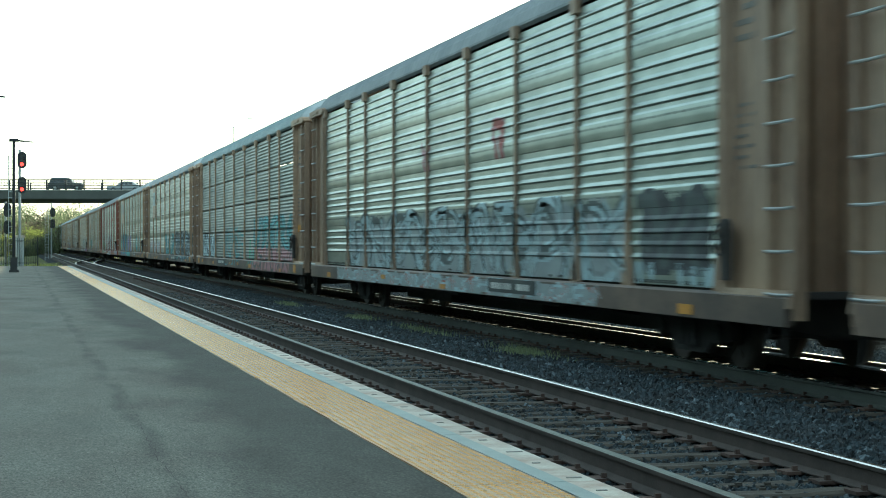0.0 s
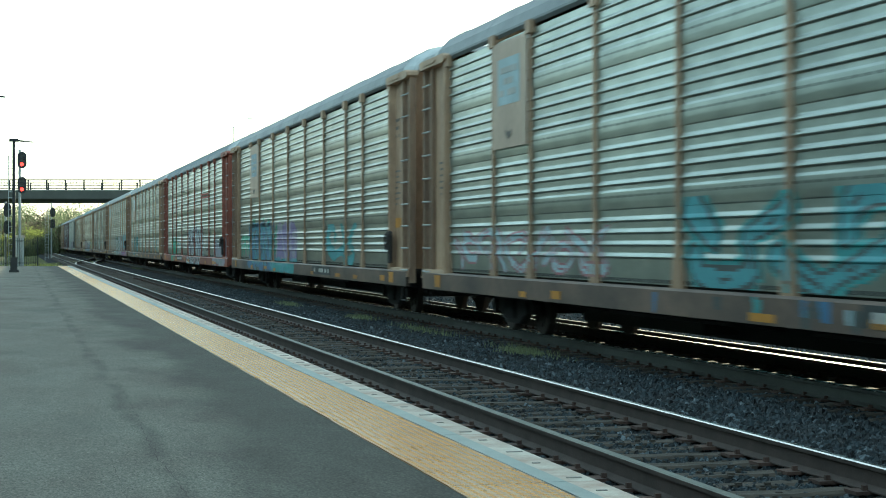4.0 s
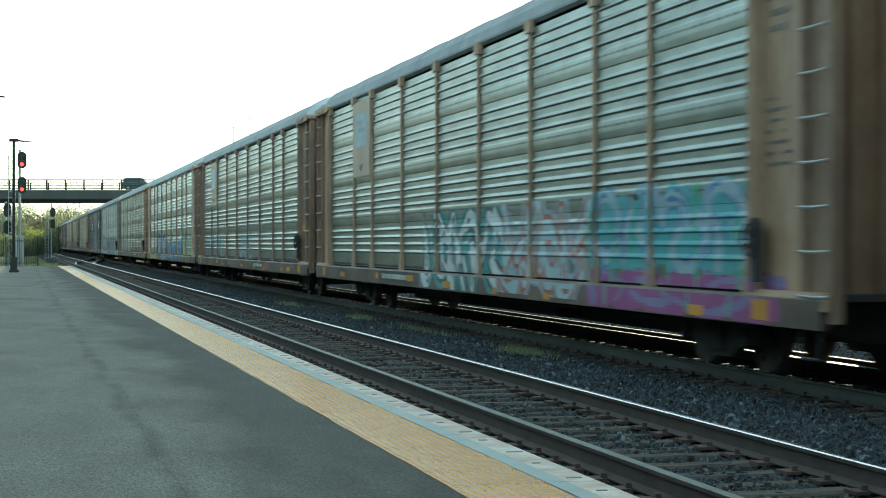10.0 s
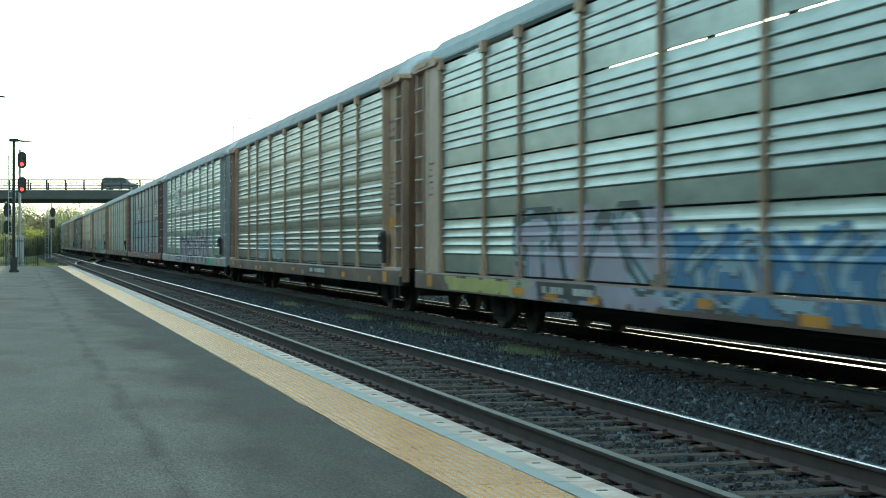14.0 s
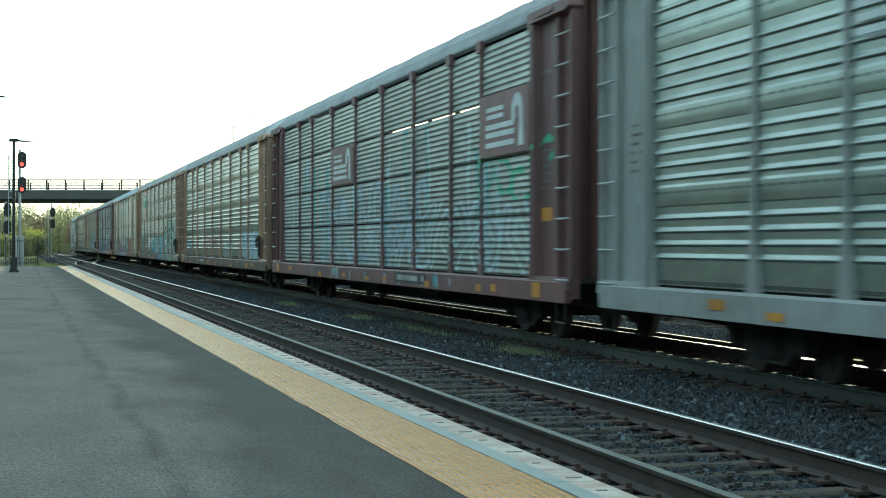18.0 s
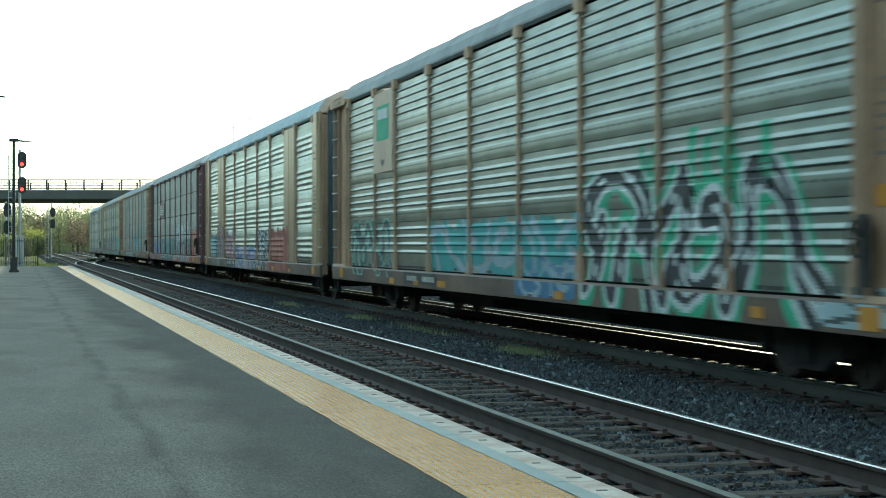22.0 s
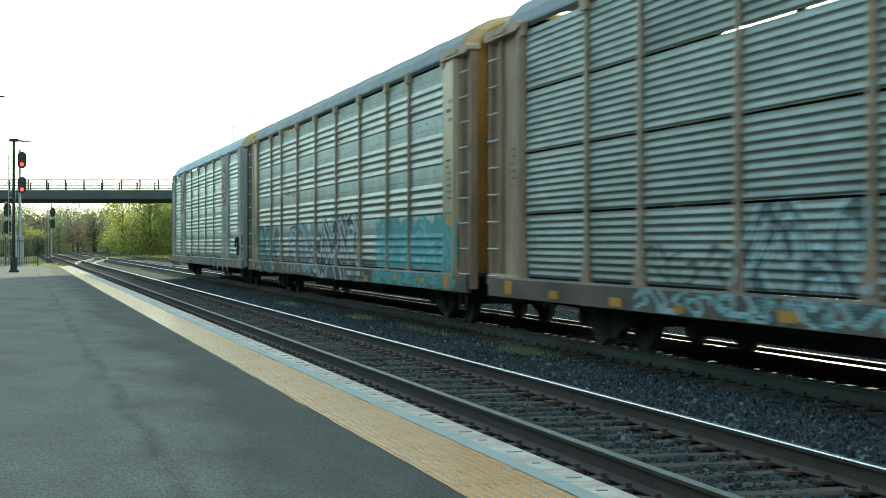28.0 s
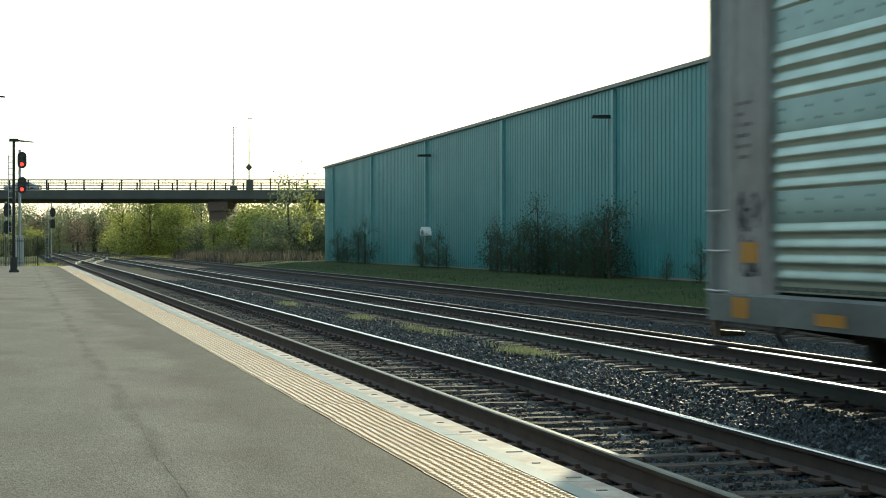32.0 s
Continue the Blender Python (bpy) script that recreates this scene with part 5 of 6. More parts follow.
def motions():
    for k, car in enumerate(TRAIN):
        rows = []
        for t in range(0, 33, 2):
            y = travel(t) + PITCH / 2 - k * PITCH
            turn = math.degrees(math.atan2(bend(y - 10) - bend(y + 10), 20))
            rows.append((t, pose(T2 + bend(y), y, 0, 0, 0, turn)))
        walk(car, rows)
    # wheels roll while they pass in sight
    for k, ws, w in WHEELSETS:
        rows, y0 = [], travel(0) + PITCH / 2 - k * PITCH
        for i in range(0, 961):
            y = travel(i / 30) + PITCH / 2 - k * PITCH + ws.parent.location.y
            if 8 < y < 62 or i in (0, 960):
                rows.append((i / 30, pose(0, w, 0.42, math.degrees(((y0 - y) / 0.42) % (2 * math.pi)))))
        walk(ws, rows)
    for car, t0, px, speed, depth, z in TRAFFIC:
        rows = [(t, Matrix.Translation(far((px + speed * (t - t0) - 784) * depth / 2930, depth, z)) @ pose(0, 0, 0, 0, 0, -14.36 + (0 if speed > 0 else 180))) for t in (0.0, 16.0, 32.0)]
        walk(car, rows)
        seen = [i for i in range(961) if -60 < px + speed * (i / 30 - t0) < 620]
        for wheel in [c for c in car.children if c.name.startswith("wheel")]:
            p = wheel.location.copy()
            r = p.z
            rows = [(i / 30, pose(*p, 0, math.degrees((abs(speed) * (i / 30 - t0) * depth / 2930 / r) % (2 * math.pi)))) for i in sorted({0, 960, *seen})]
            walk(wheel, rows)


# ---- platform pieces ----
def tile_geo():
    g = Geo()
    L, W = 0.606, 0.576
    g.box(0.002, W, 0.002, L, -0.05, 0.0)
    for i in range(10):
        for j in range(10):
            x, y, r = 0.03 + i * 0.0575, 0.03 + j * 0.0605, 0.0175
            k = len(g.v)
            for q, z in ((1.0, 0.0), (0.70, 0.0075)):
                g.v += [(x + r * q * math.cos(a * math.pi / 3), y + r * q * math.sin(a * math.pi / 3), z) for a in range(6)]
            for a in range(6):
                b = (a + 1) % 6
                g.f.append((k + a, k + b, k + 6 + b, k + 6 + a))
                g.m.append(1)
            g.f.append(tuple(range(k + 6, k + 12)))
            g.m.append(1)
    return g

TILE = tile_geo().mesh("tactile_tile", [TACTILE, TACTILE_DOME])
strip = thing("tactile_strip", (2.355, 0, PZ + 0.004), "yellow tactile warning strip with raised domes along the platform edge", "tactile paving", kind="structure")
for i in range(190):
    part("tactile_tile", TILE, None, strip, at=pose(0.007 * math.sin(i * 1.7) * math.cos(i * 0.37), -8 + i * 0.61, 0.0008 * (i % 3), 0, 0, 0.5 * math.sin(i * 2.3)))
edge = thing("platform_edge", (0, 0, 0), "pale worn concrete coping along the platform edge", "coping", kind="structure")
cg = Geo()
cg.prism([(2.94, -0.3), (2.94, PZ + 0.006), (3.06, PZ + 0.006), (3.06, -0.3)], 0.004, 2.436, m=1)
cg.prism([(3.06, -0.6), (3.06, PZ + 0.004), (EDGE - 0.02, PZ + 0.004), (EDGE, PZ - 0.02), (EDGE, -0.6)], 0.004, 2.436)
for j, w in ((0, 0.09), (1, 0.05), (2, 0.11), (3, 0.06)):
    cg.box(3.11, 3.11 + w, 0.22 + j * 0.63 - w, 0.245 + j * 0.63 - w, PZ + 0.002, PZ + 0.009, 2)
COPE = cg.mesh("coping_block", [COPING, COPING_BLUE, CONCRETE])
for i in range(48):
    part("coping_block", COPE, None, edge, at=(0, -8 + i * 2.44, 0))

# ---- crushed stone ----
rng = random.Random(5)
def stones(name, n, xr, yr, z, size):
    g = Geo()
    for i in range(n):
        x = rng.uniform(*xr)
        y = yr[0] + (yr[1] - yr[0]) * rng.random() ** 1.7
        s = size * (0.5 + 1.3 * rng.random() ** 2)
        # a few stones are coloured pale as painted sparkles
        pale = rng.random() < 0.085
        a = rng.uniform(0, 6.28)
        c, d = math.cos(a) * s, math.sin(a) * s
        k = len(g.v)
        h = s * rng.uniform(0.7, 1.2)
        g.v += [(x + c, y + d, z), (x - d * 0.9, y + c * 0.9, z), (x - c * 0.8, y - d * 1.1, z), (x + d, y - c, z),
                (x + c * 0.5 + s * rng.uniform(-0.3, 0.3), y + d * 0.5, z + h), (x - d * 0.5, y + c * 0.5, z + h * rng.uniform(0.6, 1.1)), (x - c * 0.4, y - d * 0.5, z + h * 0.8)]
        g.f += [(k, k + 1, k + 5, k + 4), (k + 1, k + 2, k + 6, k + 5), (k + 2, k + 3, k + 4, k + 6), (k + 3, k, k + 4), (k + 4, k + 5, k + 6)]
        g.m += [1 if pale else 0] * 5
    return tagged(part(name, g, [STONE, STONE_SPARKLE]), "loose dark crushed stone ballast between the tracks", "ballast", kind="stuff")

stones("ballast_stones", 68000, (5.75, 8.42), (9, 80), -0.225, 0.027)
stones("ballast_stones", 20000, (3.3, 4.1), (6, 45), -0.225, 0.026)
stones("ballast_stones", 32000, (4.2, 5.7), (6, 60), -0.227, 0.023)
stones("ballast_stones", 16000, (8.5, 13.5), (14, 80), -0.23, 0.03)

# ---- warehouse ----
WX, W0, W1 = 26.7, 20.0, 147.0
def warehouse():
    t = thing("warehouse", (WX, 0, 0), "long teal corrugated sheet-metal warehouse beside the tracks", "warehouse")
    zt = lambda y: 8.80 - 0.0054 * (y - 61)
    # core behind the sheets
    g = Geo()
    g.box(0.12, 42, W0, W1 - 0.05, 0.0, 8.3)
    part("wall", g, TEAL, t)
    y = W0
    while y < W1 - 0.1:
        w = min(6.1, W1 - y)
        g = Geo()
        n = max(1, int(w / 0.45))
        st = w / n
        pts = []
        for i in range(n):
            a = y + i * st
            pts += [(-0.045, a), (-0.045, a + st * 0.62), (-0.012, a + st * 0.74), (-0.012, a + st * 0.88)]
        pts.append((-0.045, y + w))
        for (xa, ya), (xb, yb) in zip(pts, pts[1:]):
            g.face([(xa, ya, 0.1), (xa, ya, zt(ya)), (xb, yb, zt(yb)), (xb, yb, 0.1)])
        part("wall_sheet", g, TEAL, t)
        y += w
    g = Geo()
    for a, b in ((W0, 80), (80, W1)):
        k = len(g.v)
        g.v += [(x, yy, zt(yy) + dz) for yy in (a, b) for x, dz in ((-0.22, -0.02), (-0.22, 0.15), (0.2, 0.2), (0.2, -0.02))]
        g.f += [(k, k + 1, k + 5, k + 4), (k + 1, k + 2, k + 6, k + 5), (k + 2, k + 3, k + 7, k + 6), (k + 3, k, k + 4, k + 7), (k, k + 3, k + 2, k + 1), (k + 4, k + 5, k + 6, k + 7)]
        g.m += [0] * 6
    part("eave", g, EAVE, t)
    g = Geo()
    g.prism([(0.0, 8.3), (21, 9.4), (42, 8.3)], W0, W1 - 0.1)
    part("roof", g, EAVE, t)
    g = Geo()
    g.box(0.0, 42, W0, W1, -0.3, 0.12)
    part("footing", g, CONCRETE, t)
    for xp in (592, 660, 757, 893, 1090, 1400):
        yy = 3122 * WX / (xp - 34) - WX * math.tan(TH)
        g = Geo()
        g.box(-0.2, -0.04, yy - 0.12, yy + 0.12, 0.2, zt(yy) - 0.1)
        part("downspout", g, TEAL_TRIM, t)
    for xp in (764, 1082):
        yy = 3122 * WX / (xp - 34) - WX * math.tan(TH)
        g = Geo()
        g.prism([(-1.0, 7.35), (-0.95, 7.48), (-0.1, 7.52), (-0.07, 7.35)], yy - 0.14, yy + 0.14)
        part("wall_lamp", g, BLACK, t)
    xw = 3122 * WX / (762 - 34) - WX * math.tan(TH)
    g = Geo()
    arc = [math.pi * (0.12 + 0.095 * i) for i in range(9)]
    for a, b in zip(arc, arc[1:]):
        g.prism([(xw + 0.62 * math.cos(a), 1.95 + 0.72 * math.sin(a)), (xw + 0.62 * math.cos(b), 1.95 + 0.72 * math.sin(b)), (xw - 0.1 + 0.48 * math.cos(b), 1.85 + 0.62 * math.sin(b)), (xw - 0.1 + 0.48 * math.cos(a), 1.85 + 0.62 * math.sin(a))], -0.6, -0.06, "x")
    part("vent_hood", g, MARK["white"], t, "pale curved vent hood")
warehouse()

# ---- bridge ----
PIER = mat('pier_weathered', (0.17, 0.115, 0.09), 0.85, scale=0.4, vary=0.35)
def bridge():
    at = Matrix.Translation(far(0, 216)) @ pose(0, 0, 0, 0, 0, -14.36)
    t = thing("road_bridge", at, "concrete road bridge with steel railings across the tracks", "bridge", kind="structure")
    z0, z1 = 7.1, 8.5
    g = Geo()
    g.prism([(-0.2, z0 + 0.35), (0.6, z0), (10.5, z0), (11.2, z0 + 0.35), (11.2, z1), (-0.2, z1)], -110, 30, "x")
    part("deck", g, BRIDGE, t)
    g = Geo()
    g.box(-110, 30, -0.25, 0.15, z1, z1 + 0.12)
    g.box(-110, 30, 10.9, 11.3, z1, z1 + 0.12)
    part("kerb", g, CONCRETE, t)
    for side, y in (("near", 0.0), ("far", 11.1)):
        for z, hh in ((9.98, 0.13), (9.2, 0.09), (8.8, 0.09)):
            g = Geo()
            g.box(-110, 30, y - 0.05, y + 0.05, z - hh, z)
            part("handrail", g, BLACK, t)
        for i in range(56):
            u = -110 + i * 2.43
            g = Geo()
            g.box(u - 0.09, u + 0.09, y - 0.07, y + 0.07, z1 + 0.1, 9.93)
            part("rail_post", g, BLACK, t)
    g = Geo()
    for i in range(700):
        u = -110 + i * 0.2
        g.box(u - 0.012, u + 0.012, -0.02, 0.02, 9.2, 9.86)
    tagged(part("pickets", g, BLACK, t), kind="stuff")
    for a, b in ((-540, -112), (-13, 580)):
        g = Geo()
        g.prism([(-12, -0.6), (0.3, z1 - 0.1), (0.3, z1), (10.8, z1), (10.8, z1 - 0.1), (23, -0.6)], a, b, "x")
        part("embankment", g, EARTH, t, "earth embankment carrying the road")
    g = Geo()
    g.box(-540, 580, 0.5, 10.4, z1 + 0.004, z1 + 0.03)
    part("road_surface", g, ASPHALT, t, "asphalt road surface")
    for u in (-29.5, -62.0 - 20):
        g = Geo()
        g.box(u - 1.1, u + 1.1, 0.8, 10.2, -0.6, z0)
        g.box(u - 1.3, u + 1.3, 0.5, 10.5, z0 - 1.2, z0)
        part("pier", g, PIER, t)
    for u in (-27.3, -25.2):
        g = Geo()
        g.box(u - 0.45, u + 0.45, -0.35, 0.4, z1 + 0.05, 9.9 if u > -26 else 9.2)
        part("pedestal", g, BRIDGE, t)
    return t
bridge()

for u, top in ((-27.3, 16.9), (-25.3, 18.0)):
    t = thing("street_lamp", Matrix.Translation(far(u, 216, 8.5)) @ pose(0, 0, 0, 0, 0, -14.36), "tall thin grey street lamp on the bridge", "street lamp", "bridge lamps")
    g = Geo()
    g.tube((0, 0.0, 0.9), (0, 0.0, top - 8.6), 0.085, 0.05)
    part("pole", g, GALV, t)
    g = Geo()
    g.prism([(-0.12, top - 8.62), (0.42, top - 8.66), (0.46, top - 8.60), (0.2, top - 8.54), (-0.12, top - 8.55)], -0.12, 0.12)
    part("lamp_head", g, GALV, t)
    if top > 17:
        g = Geo()
        c = 3.05
        g.prism([(0.0, c - 0.5), (0.45, c), (0.0, c + 0.5), (-0.45, c)], -0.14, -0.11)
        part("sign", g, BRIDGE, t, "diamond-shaped sign seen from behind")

# ---- signals, lamps, fence at the platform's end ----
def signal(x, y, base, heads, red, top):
    t = thing("railway_signal", (x, y, base), "railway signal mast with two red lights" if red else "railway signal mast with dark signal heads seen from behind", "railway signal", "signals")
    g = Geo()
    g.tube((-0.15, 0.25, 0), (-0.15, 0.25, top - base), 0.09, n=8)
    part("mast", g, GALV, t)
    g = Geo()
    for s in (-0.9, -0.5):
        g.tube((s, 0.3, 0), (s, 0.3, top - base - 0.4), 0.025, n=6)
    for j in range(int((top - base) / 0.4) - 1):
        g.tube((-0.9, 0.3, 0.4 + j * 0.4), (-0.5, 0.3, 0.4 + j * 0.4), 0.02, n=5)
    part("ladder", g, GALV, t)
    for z in heads:
        g = Geo()
        out = [(0.30 * math.cos(a), 0.27 + 0.30 * math.sin(a)) for a in [math.pi * i / 8 for i in range(9)]] + [(0.30 * math.cos(a), -0.27 + 0.30 * math.sin(a)) for a in [math.pi + math.pi * i / 8 for i in range(9)]]
        g.prism([(px, pz + z - base) for px, pz in out], -0.03, 0.03)
        g.box(-0.16, 0.16, 0.0, 0.28, z - base - 0.4, z - base + 0.4)
        h = part("signal_head", g, BLACK, t)
        for j, dz in enumerate((0.32, 0.02, -0.28)):
            g = Geo()
            g.tube((0, -0.05, z - base + dz), (0, -0.02, z - base + dz), 0.125, n=14)
            part("lens", g, RED_LAMP if red and j == 2 else DARK_LENS, h)
            g = Geo()
            for q in range(7):
                a, b = math.pi * (q / 7) * 1.0, math.pi * ((q + 1) / 7)
                g.face([(0.12 * math.cos(a), -0.03, z - base + dz + 0.12 * math.sin(a)), (0.12 * math.cos(a), -0.22, z - base + dz + 0.12 * math.sin(a)), (0.12 * math.cos(b), -0.22, z - base + dz + 0.12 * math.sin(b)), (0.12 * math.cos(b), -0.03, z - base + dz + 0.12 * math.sin(b))])
            part("hood", g, BLACK, h)
    return t

t = thing("relay_cabinet", (0.05, 128, -0.5), "pale metal relay cabinet with a white roof past the platform", "cabinet")
g = Geo()
g.box(-0.32, 0.32, -0.3, 0.3, 0, 2.5)
part("body", g, GALV, t)
g = Geo()
g.prism([(-0.42, 2.5), (0.42, 2.5), (0.36, 2.66), (0.0, 2.72), (-0.36, 2.66)], -0.4, 0.4)
part("roof", g, COPING, t)
t = thing("switch_machine", (1.9, 112.5, -0.5), "pale switch machine box on the ground beside the track", "switch machine")
g = Geo()
g.prism([(-0.4, 0.0), (0.4, 0.0), (0.4, 0.22), (0.2, 0.34), (-0.3, 0.34), (-0.4, 0.25)], -0.2, 0.2)
part("casing", g, GALV, t)

D = lambda px, d: (px - 34) * d * math.cos(TH) / 2930
signal(D(39, 118), 118 - 1, -0.5, (7.27, 5.55), True, 8.0)
signal(D(91, 210), 210 - 3, -0.5, (5.4, 4.0), False, 6.6)
signal(D(14, 140), 140, -0.5, (4.3, 2.9), False, 5.0)

BASE = mat('dark_concrete_base', (0.06, 0.06, 0.058), 0.85, vary=0.3)
def lamp(x, y, arm):
    t = thing("platform_lamp", (x, y, PZ), "dark steel platform lamp post with a flat arm", "street lamp", "platform lamps")
    g = Geo()
    for h0, h1, w0 in ((0.0, 0.12, 0.24), (0.12, 0.68, 0.17), (0.68, 0.74, 0.20)):
        g.prism([(-w0, -w0 + 0.05), (-w0 + 0.05, -w0), (w0 - 0.05, -w0), (w0, -w0 + 0.05), (w0, w0 - 0.05), (w0 - 0.05, w0), (-w0 + 0.05, w0), (-w0, w0 - 0.05)], h0, h1, "z")
    part("base", g, BASE, t)
    g = Geo()
    g.tube((0, 0, 0.6), (0, 0, 6.45), 0.085, 0.065, n=10)
    part("pole", g, BLACK, t)
    g = Geo()
    g.box(-0.22, 0.22, -0.15, 0.15, 6.42, 6.56)
    g.prism([(0.1, 6.46), (0.25, 6.50), (0.95, 6.42), (0.95, 6.39), (0.25, 6.43)], -0.12, 0.12)
    part("lamp_head", g, BLACK, t)
lamp(-0.25, 84, 1)
lamp(-1.4, 58.5, 1)

t = thing("iron_fence", (0, 108.6, -0.06), "black iron picket fence at the end of the platform", "fence")
g = Geo()
for z in (0.35, 1.75):
    g.box(-9, 1.15, -0.02, 0.02, z, z + 0.05)
part("fence_rail", g, BLACK, t)
for i in range(72):
    g = Geo()
    x = 1.15 - i * 0.14
    r = 0.035 if i % 14 == 0 else 0.011
    g.box(x - r, x + r, -r, r, 0, 1.95 if i % 14 else 2.02)
    part("picket", g, BLACK, t)

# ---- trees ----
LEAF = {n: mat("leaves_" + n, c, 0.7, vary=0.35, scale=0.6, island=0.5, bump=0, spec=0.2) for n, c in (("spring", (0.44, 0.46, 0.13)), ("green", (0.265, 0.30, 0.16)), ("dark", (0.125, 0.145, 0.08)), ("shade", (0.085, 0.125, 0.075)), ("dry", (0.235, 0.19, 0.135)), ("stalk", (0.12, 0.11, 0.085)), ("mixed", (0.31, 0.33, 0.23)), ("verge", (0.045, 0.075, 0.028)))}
for m_ in LEAF.values():
    n_, l_ = m_.node_tree.nodes, m_.node_tree.links
    tr, ad, bs = n_.new("ShaderNodeBsdfTranslucent"), n_.new("ShaderNodeMixShader"), n_["Principled BSDF"]
    l_.new(bs.inputs["Base Color"].links[0].from_socket, tr.inputs["Color"])
    ad.inputs[0].default_value = 0.5
    l_.new(bs.outputs[0], ad.inputs[1]), l_.new(tr.outputs[0], ad.inputs[2])
    l_.new(ad.outputs[0], n_["Material Output"].inputs["Surface"])

def tree_meshes(seed, h, r, leaf, n, low=0.14, size=1.0):
    """A trunk with limbs, and a crown of leaf clumps set about their ends."""
    q = random.Random(seed)
    g = Geo()
    lean = (q.uniform(-0.06, 0.06) * h, q.uniform(-0.06, 0.06) * h)
    g.tube((0, 0, -0.3), (lean[0] * 0.5, lean[1] * 0.5, h * 0.45), 0.028 * h, 0.018 * h, n=7)
    g.tube((lean[0] * 0.5, lean[1] * 0.5, h * 0.45), (lean[0], lean[1], h * 0.9), 0.018 * h, 0.004 * h, n=6)
    tips = []
    for i in range(14):
        z = h * q.uniform(low, 0.8)
        a = q.uniform(0, 6.28)
        k = r * q.uniform(0.5, 1.0) * (1.15 - 0.55 * z / h)
        e = (lean[0] * z / h + k * math.cos(a), lean[1] * z / h + k * math.sin(a), z + h * q.uniform(0.05, 0.22))
        g.tube((lean[0] * z / h, lean[1] * z / h, z), e, 0.008 * h, 0.002 * h, n=5)
        tips.append(e)
        for j in range(3):
            f = (e[0] + q.uniform(-1, 1) * r * 0.4, e[1] + q.uniform(-1, 1) * r * 0.4, e[2] + q.uniform(-0.05, 0.16) * h)
            g.tube(tuple(0.5 * (b + c) for b, c in zip(e, (lean[0] * z / h, lean[1] * z / h, z))), f, 0.004 * h, 0.001 * h, n=4)
            tips.append(f)
    tips.append((lean[0], lean[1], h * 0.95))
    if low < 0.1:
        for i in range(24):
            a = q.uniform(0, 6.28)
            tips.append((r * q.uniform(0.2, 0.9) * math.cos(a), r * q.uniform(0.2, 0.9) * math.sin(a), h * q.uniform(0.03, 0.3)))
    c = Geo()
    for i in range(n):
        e = tips[q.randrange(len(tips))]
        s = r * 0.26
        x, y, z = (e[0] + q.gauss(0, s), e[1] + q.gauss(0, s), e[2] + q.gauss(0, s * 0.9))
        w = q.uniform(0.14, 0.3) * (0.5 + h / 16) * size
        d = Vector((q.uniform(-1, 1), q.uniform(-1, 1), q.uniform(-0.6, 1))).normalized()
        o = d.orthogonal().normalized() * w
        p = d.cross(o).normalized() * w * 0.6
        v = Vector((x, y, max(0.1, z)))
        c.face([tuple(v + o), tuple(v + p * 0.9), tuple(v - o * 0.9 + d * w * 0.3), tuple(v - p)])
    return g.mesh("trunk", [BARK]), c.mesh("crown", [LEAF[leaf]])

KINDS = {"spring": [tree_meshes(s, 9, 3.2, "spring", 3400, 0.06, 0.8) for s in (1, 2, 3)], "green": [tree_meshes(s, 11, 3.6, "green", 3000, 0.08, 0.8) for s in (4, 5)],
         "bare": [tree_meshes(s, 10, 3.2, "dry", 1000) for s in (6, 7)], "shrub": [tree_meshes(s, 3.4, 1.0, "shade", 1700, 0.03, 0.33) for s in (8, 9, 10)], "bush": [tree_meshes(s, 5.0, 3.0, "spring", 4200, 0.04) for s in (11, 12)],
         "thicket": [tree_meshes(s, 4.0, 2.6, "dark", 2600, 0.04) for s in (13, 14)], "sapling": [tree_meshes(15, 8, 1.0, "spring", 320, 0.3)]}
TWORD = {"spring": "yellow-green spring tree in fresh leaf beyond the bridge", "green": "green leafy tree in the wood beyond the tracks", "bare": "nearly bare brownish tree in the wood beyond the tracks", "shrub": "dark shaded shrub against the warehouse wall", "bush": "bright yellow-green bush beside the tracks", "thicket": "dark green thicket at the foot of the wood", "sapling": "slender sapling with few yellow leaves by the warehouse"}
def tree(kind, place, size, turn, i=0):
    m = KINDS[kind][i % len(KINDS[kind])]
    t = thing("shrub" if kind in ("shrub", "bush", "thicket") else "tree", Matrix.Translation(place) @ pose(0, 0, 0, 0, 0, turn) @ Matrix.Scale(size, 4), TWORD[kind], "shrub" if kind in ("shrub", "bush", "thicket") else "tree", "woods" if kind not in ("shrub", "bush", "thicket") else "shrubs")
    part("trunk", m[0], None, t)
    part("crown", m[1], None, t)

rng = random.Random(11)
# the wood beyond the bridge
for i in range(40):
    px = -40 + i * 9.6 + rng.uniform(-5, 5)
    d = rng.uniform(300, 420)
    kind = ("green" if rng.random() < 0.5 else "bare") if px < 190 else rng.choice(("spring", "spring", "green"))
    tree(kind, far((px - 784) * d / 2930, d, -0.5), rng.uniform(0.62, 0.9) * d / 360 * (1.0 if px < 190 else 1.15), rng.uniform(0, 360), i)
for i in range(26):
    px = -60 + i * 16 + rng.uniform(-6, 6)
    d = rng.uniform(450, 560)
    tree("green" if i % 3 else "bare", far((px - 784) * d / 2930, d, -0.5), rng.uniform(0.75, 1.05) * d / 460, rng.uniform(0, 360), i)
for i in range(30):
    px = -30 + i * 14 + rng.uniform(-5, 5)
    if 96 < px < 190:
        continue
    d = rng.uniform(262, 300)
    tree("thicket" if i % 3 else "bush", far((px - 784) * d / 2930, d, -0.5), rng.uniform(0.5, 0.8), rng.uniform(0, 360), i)
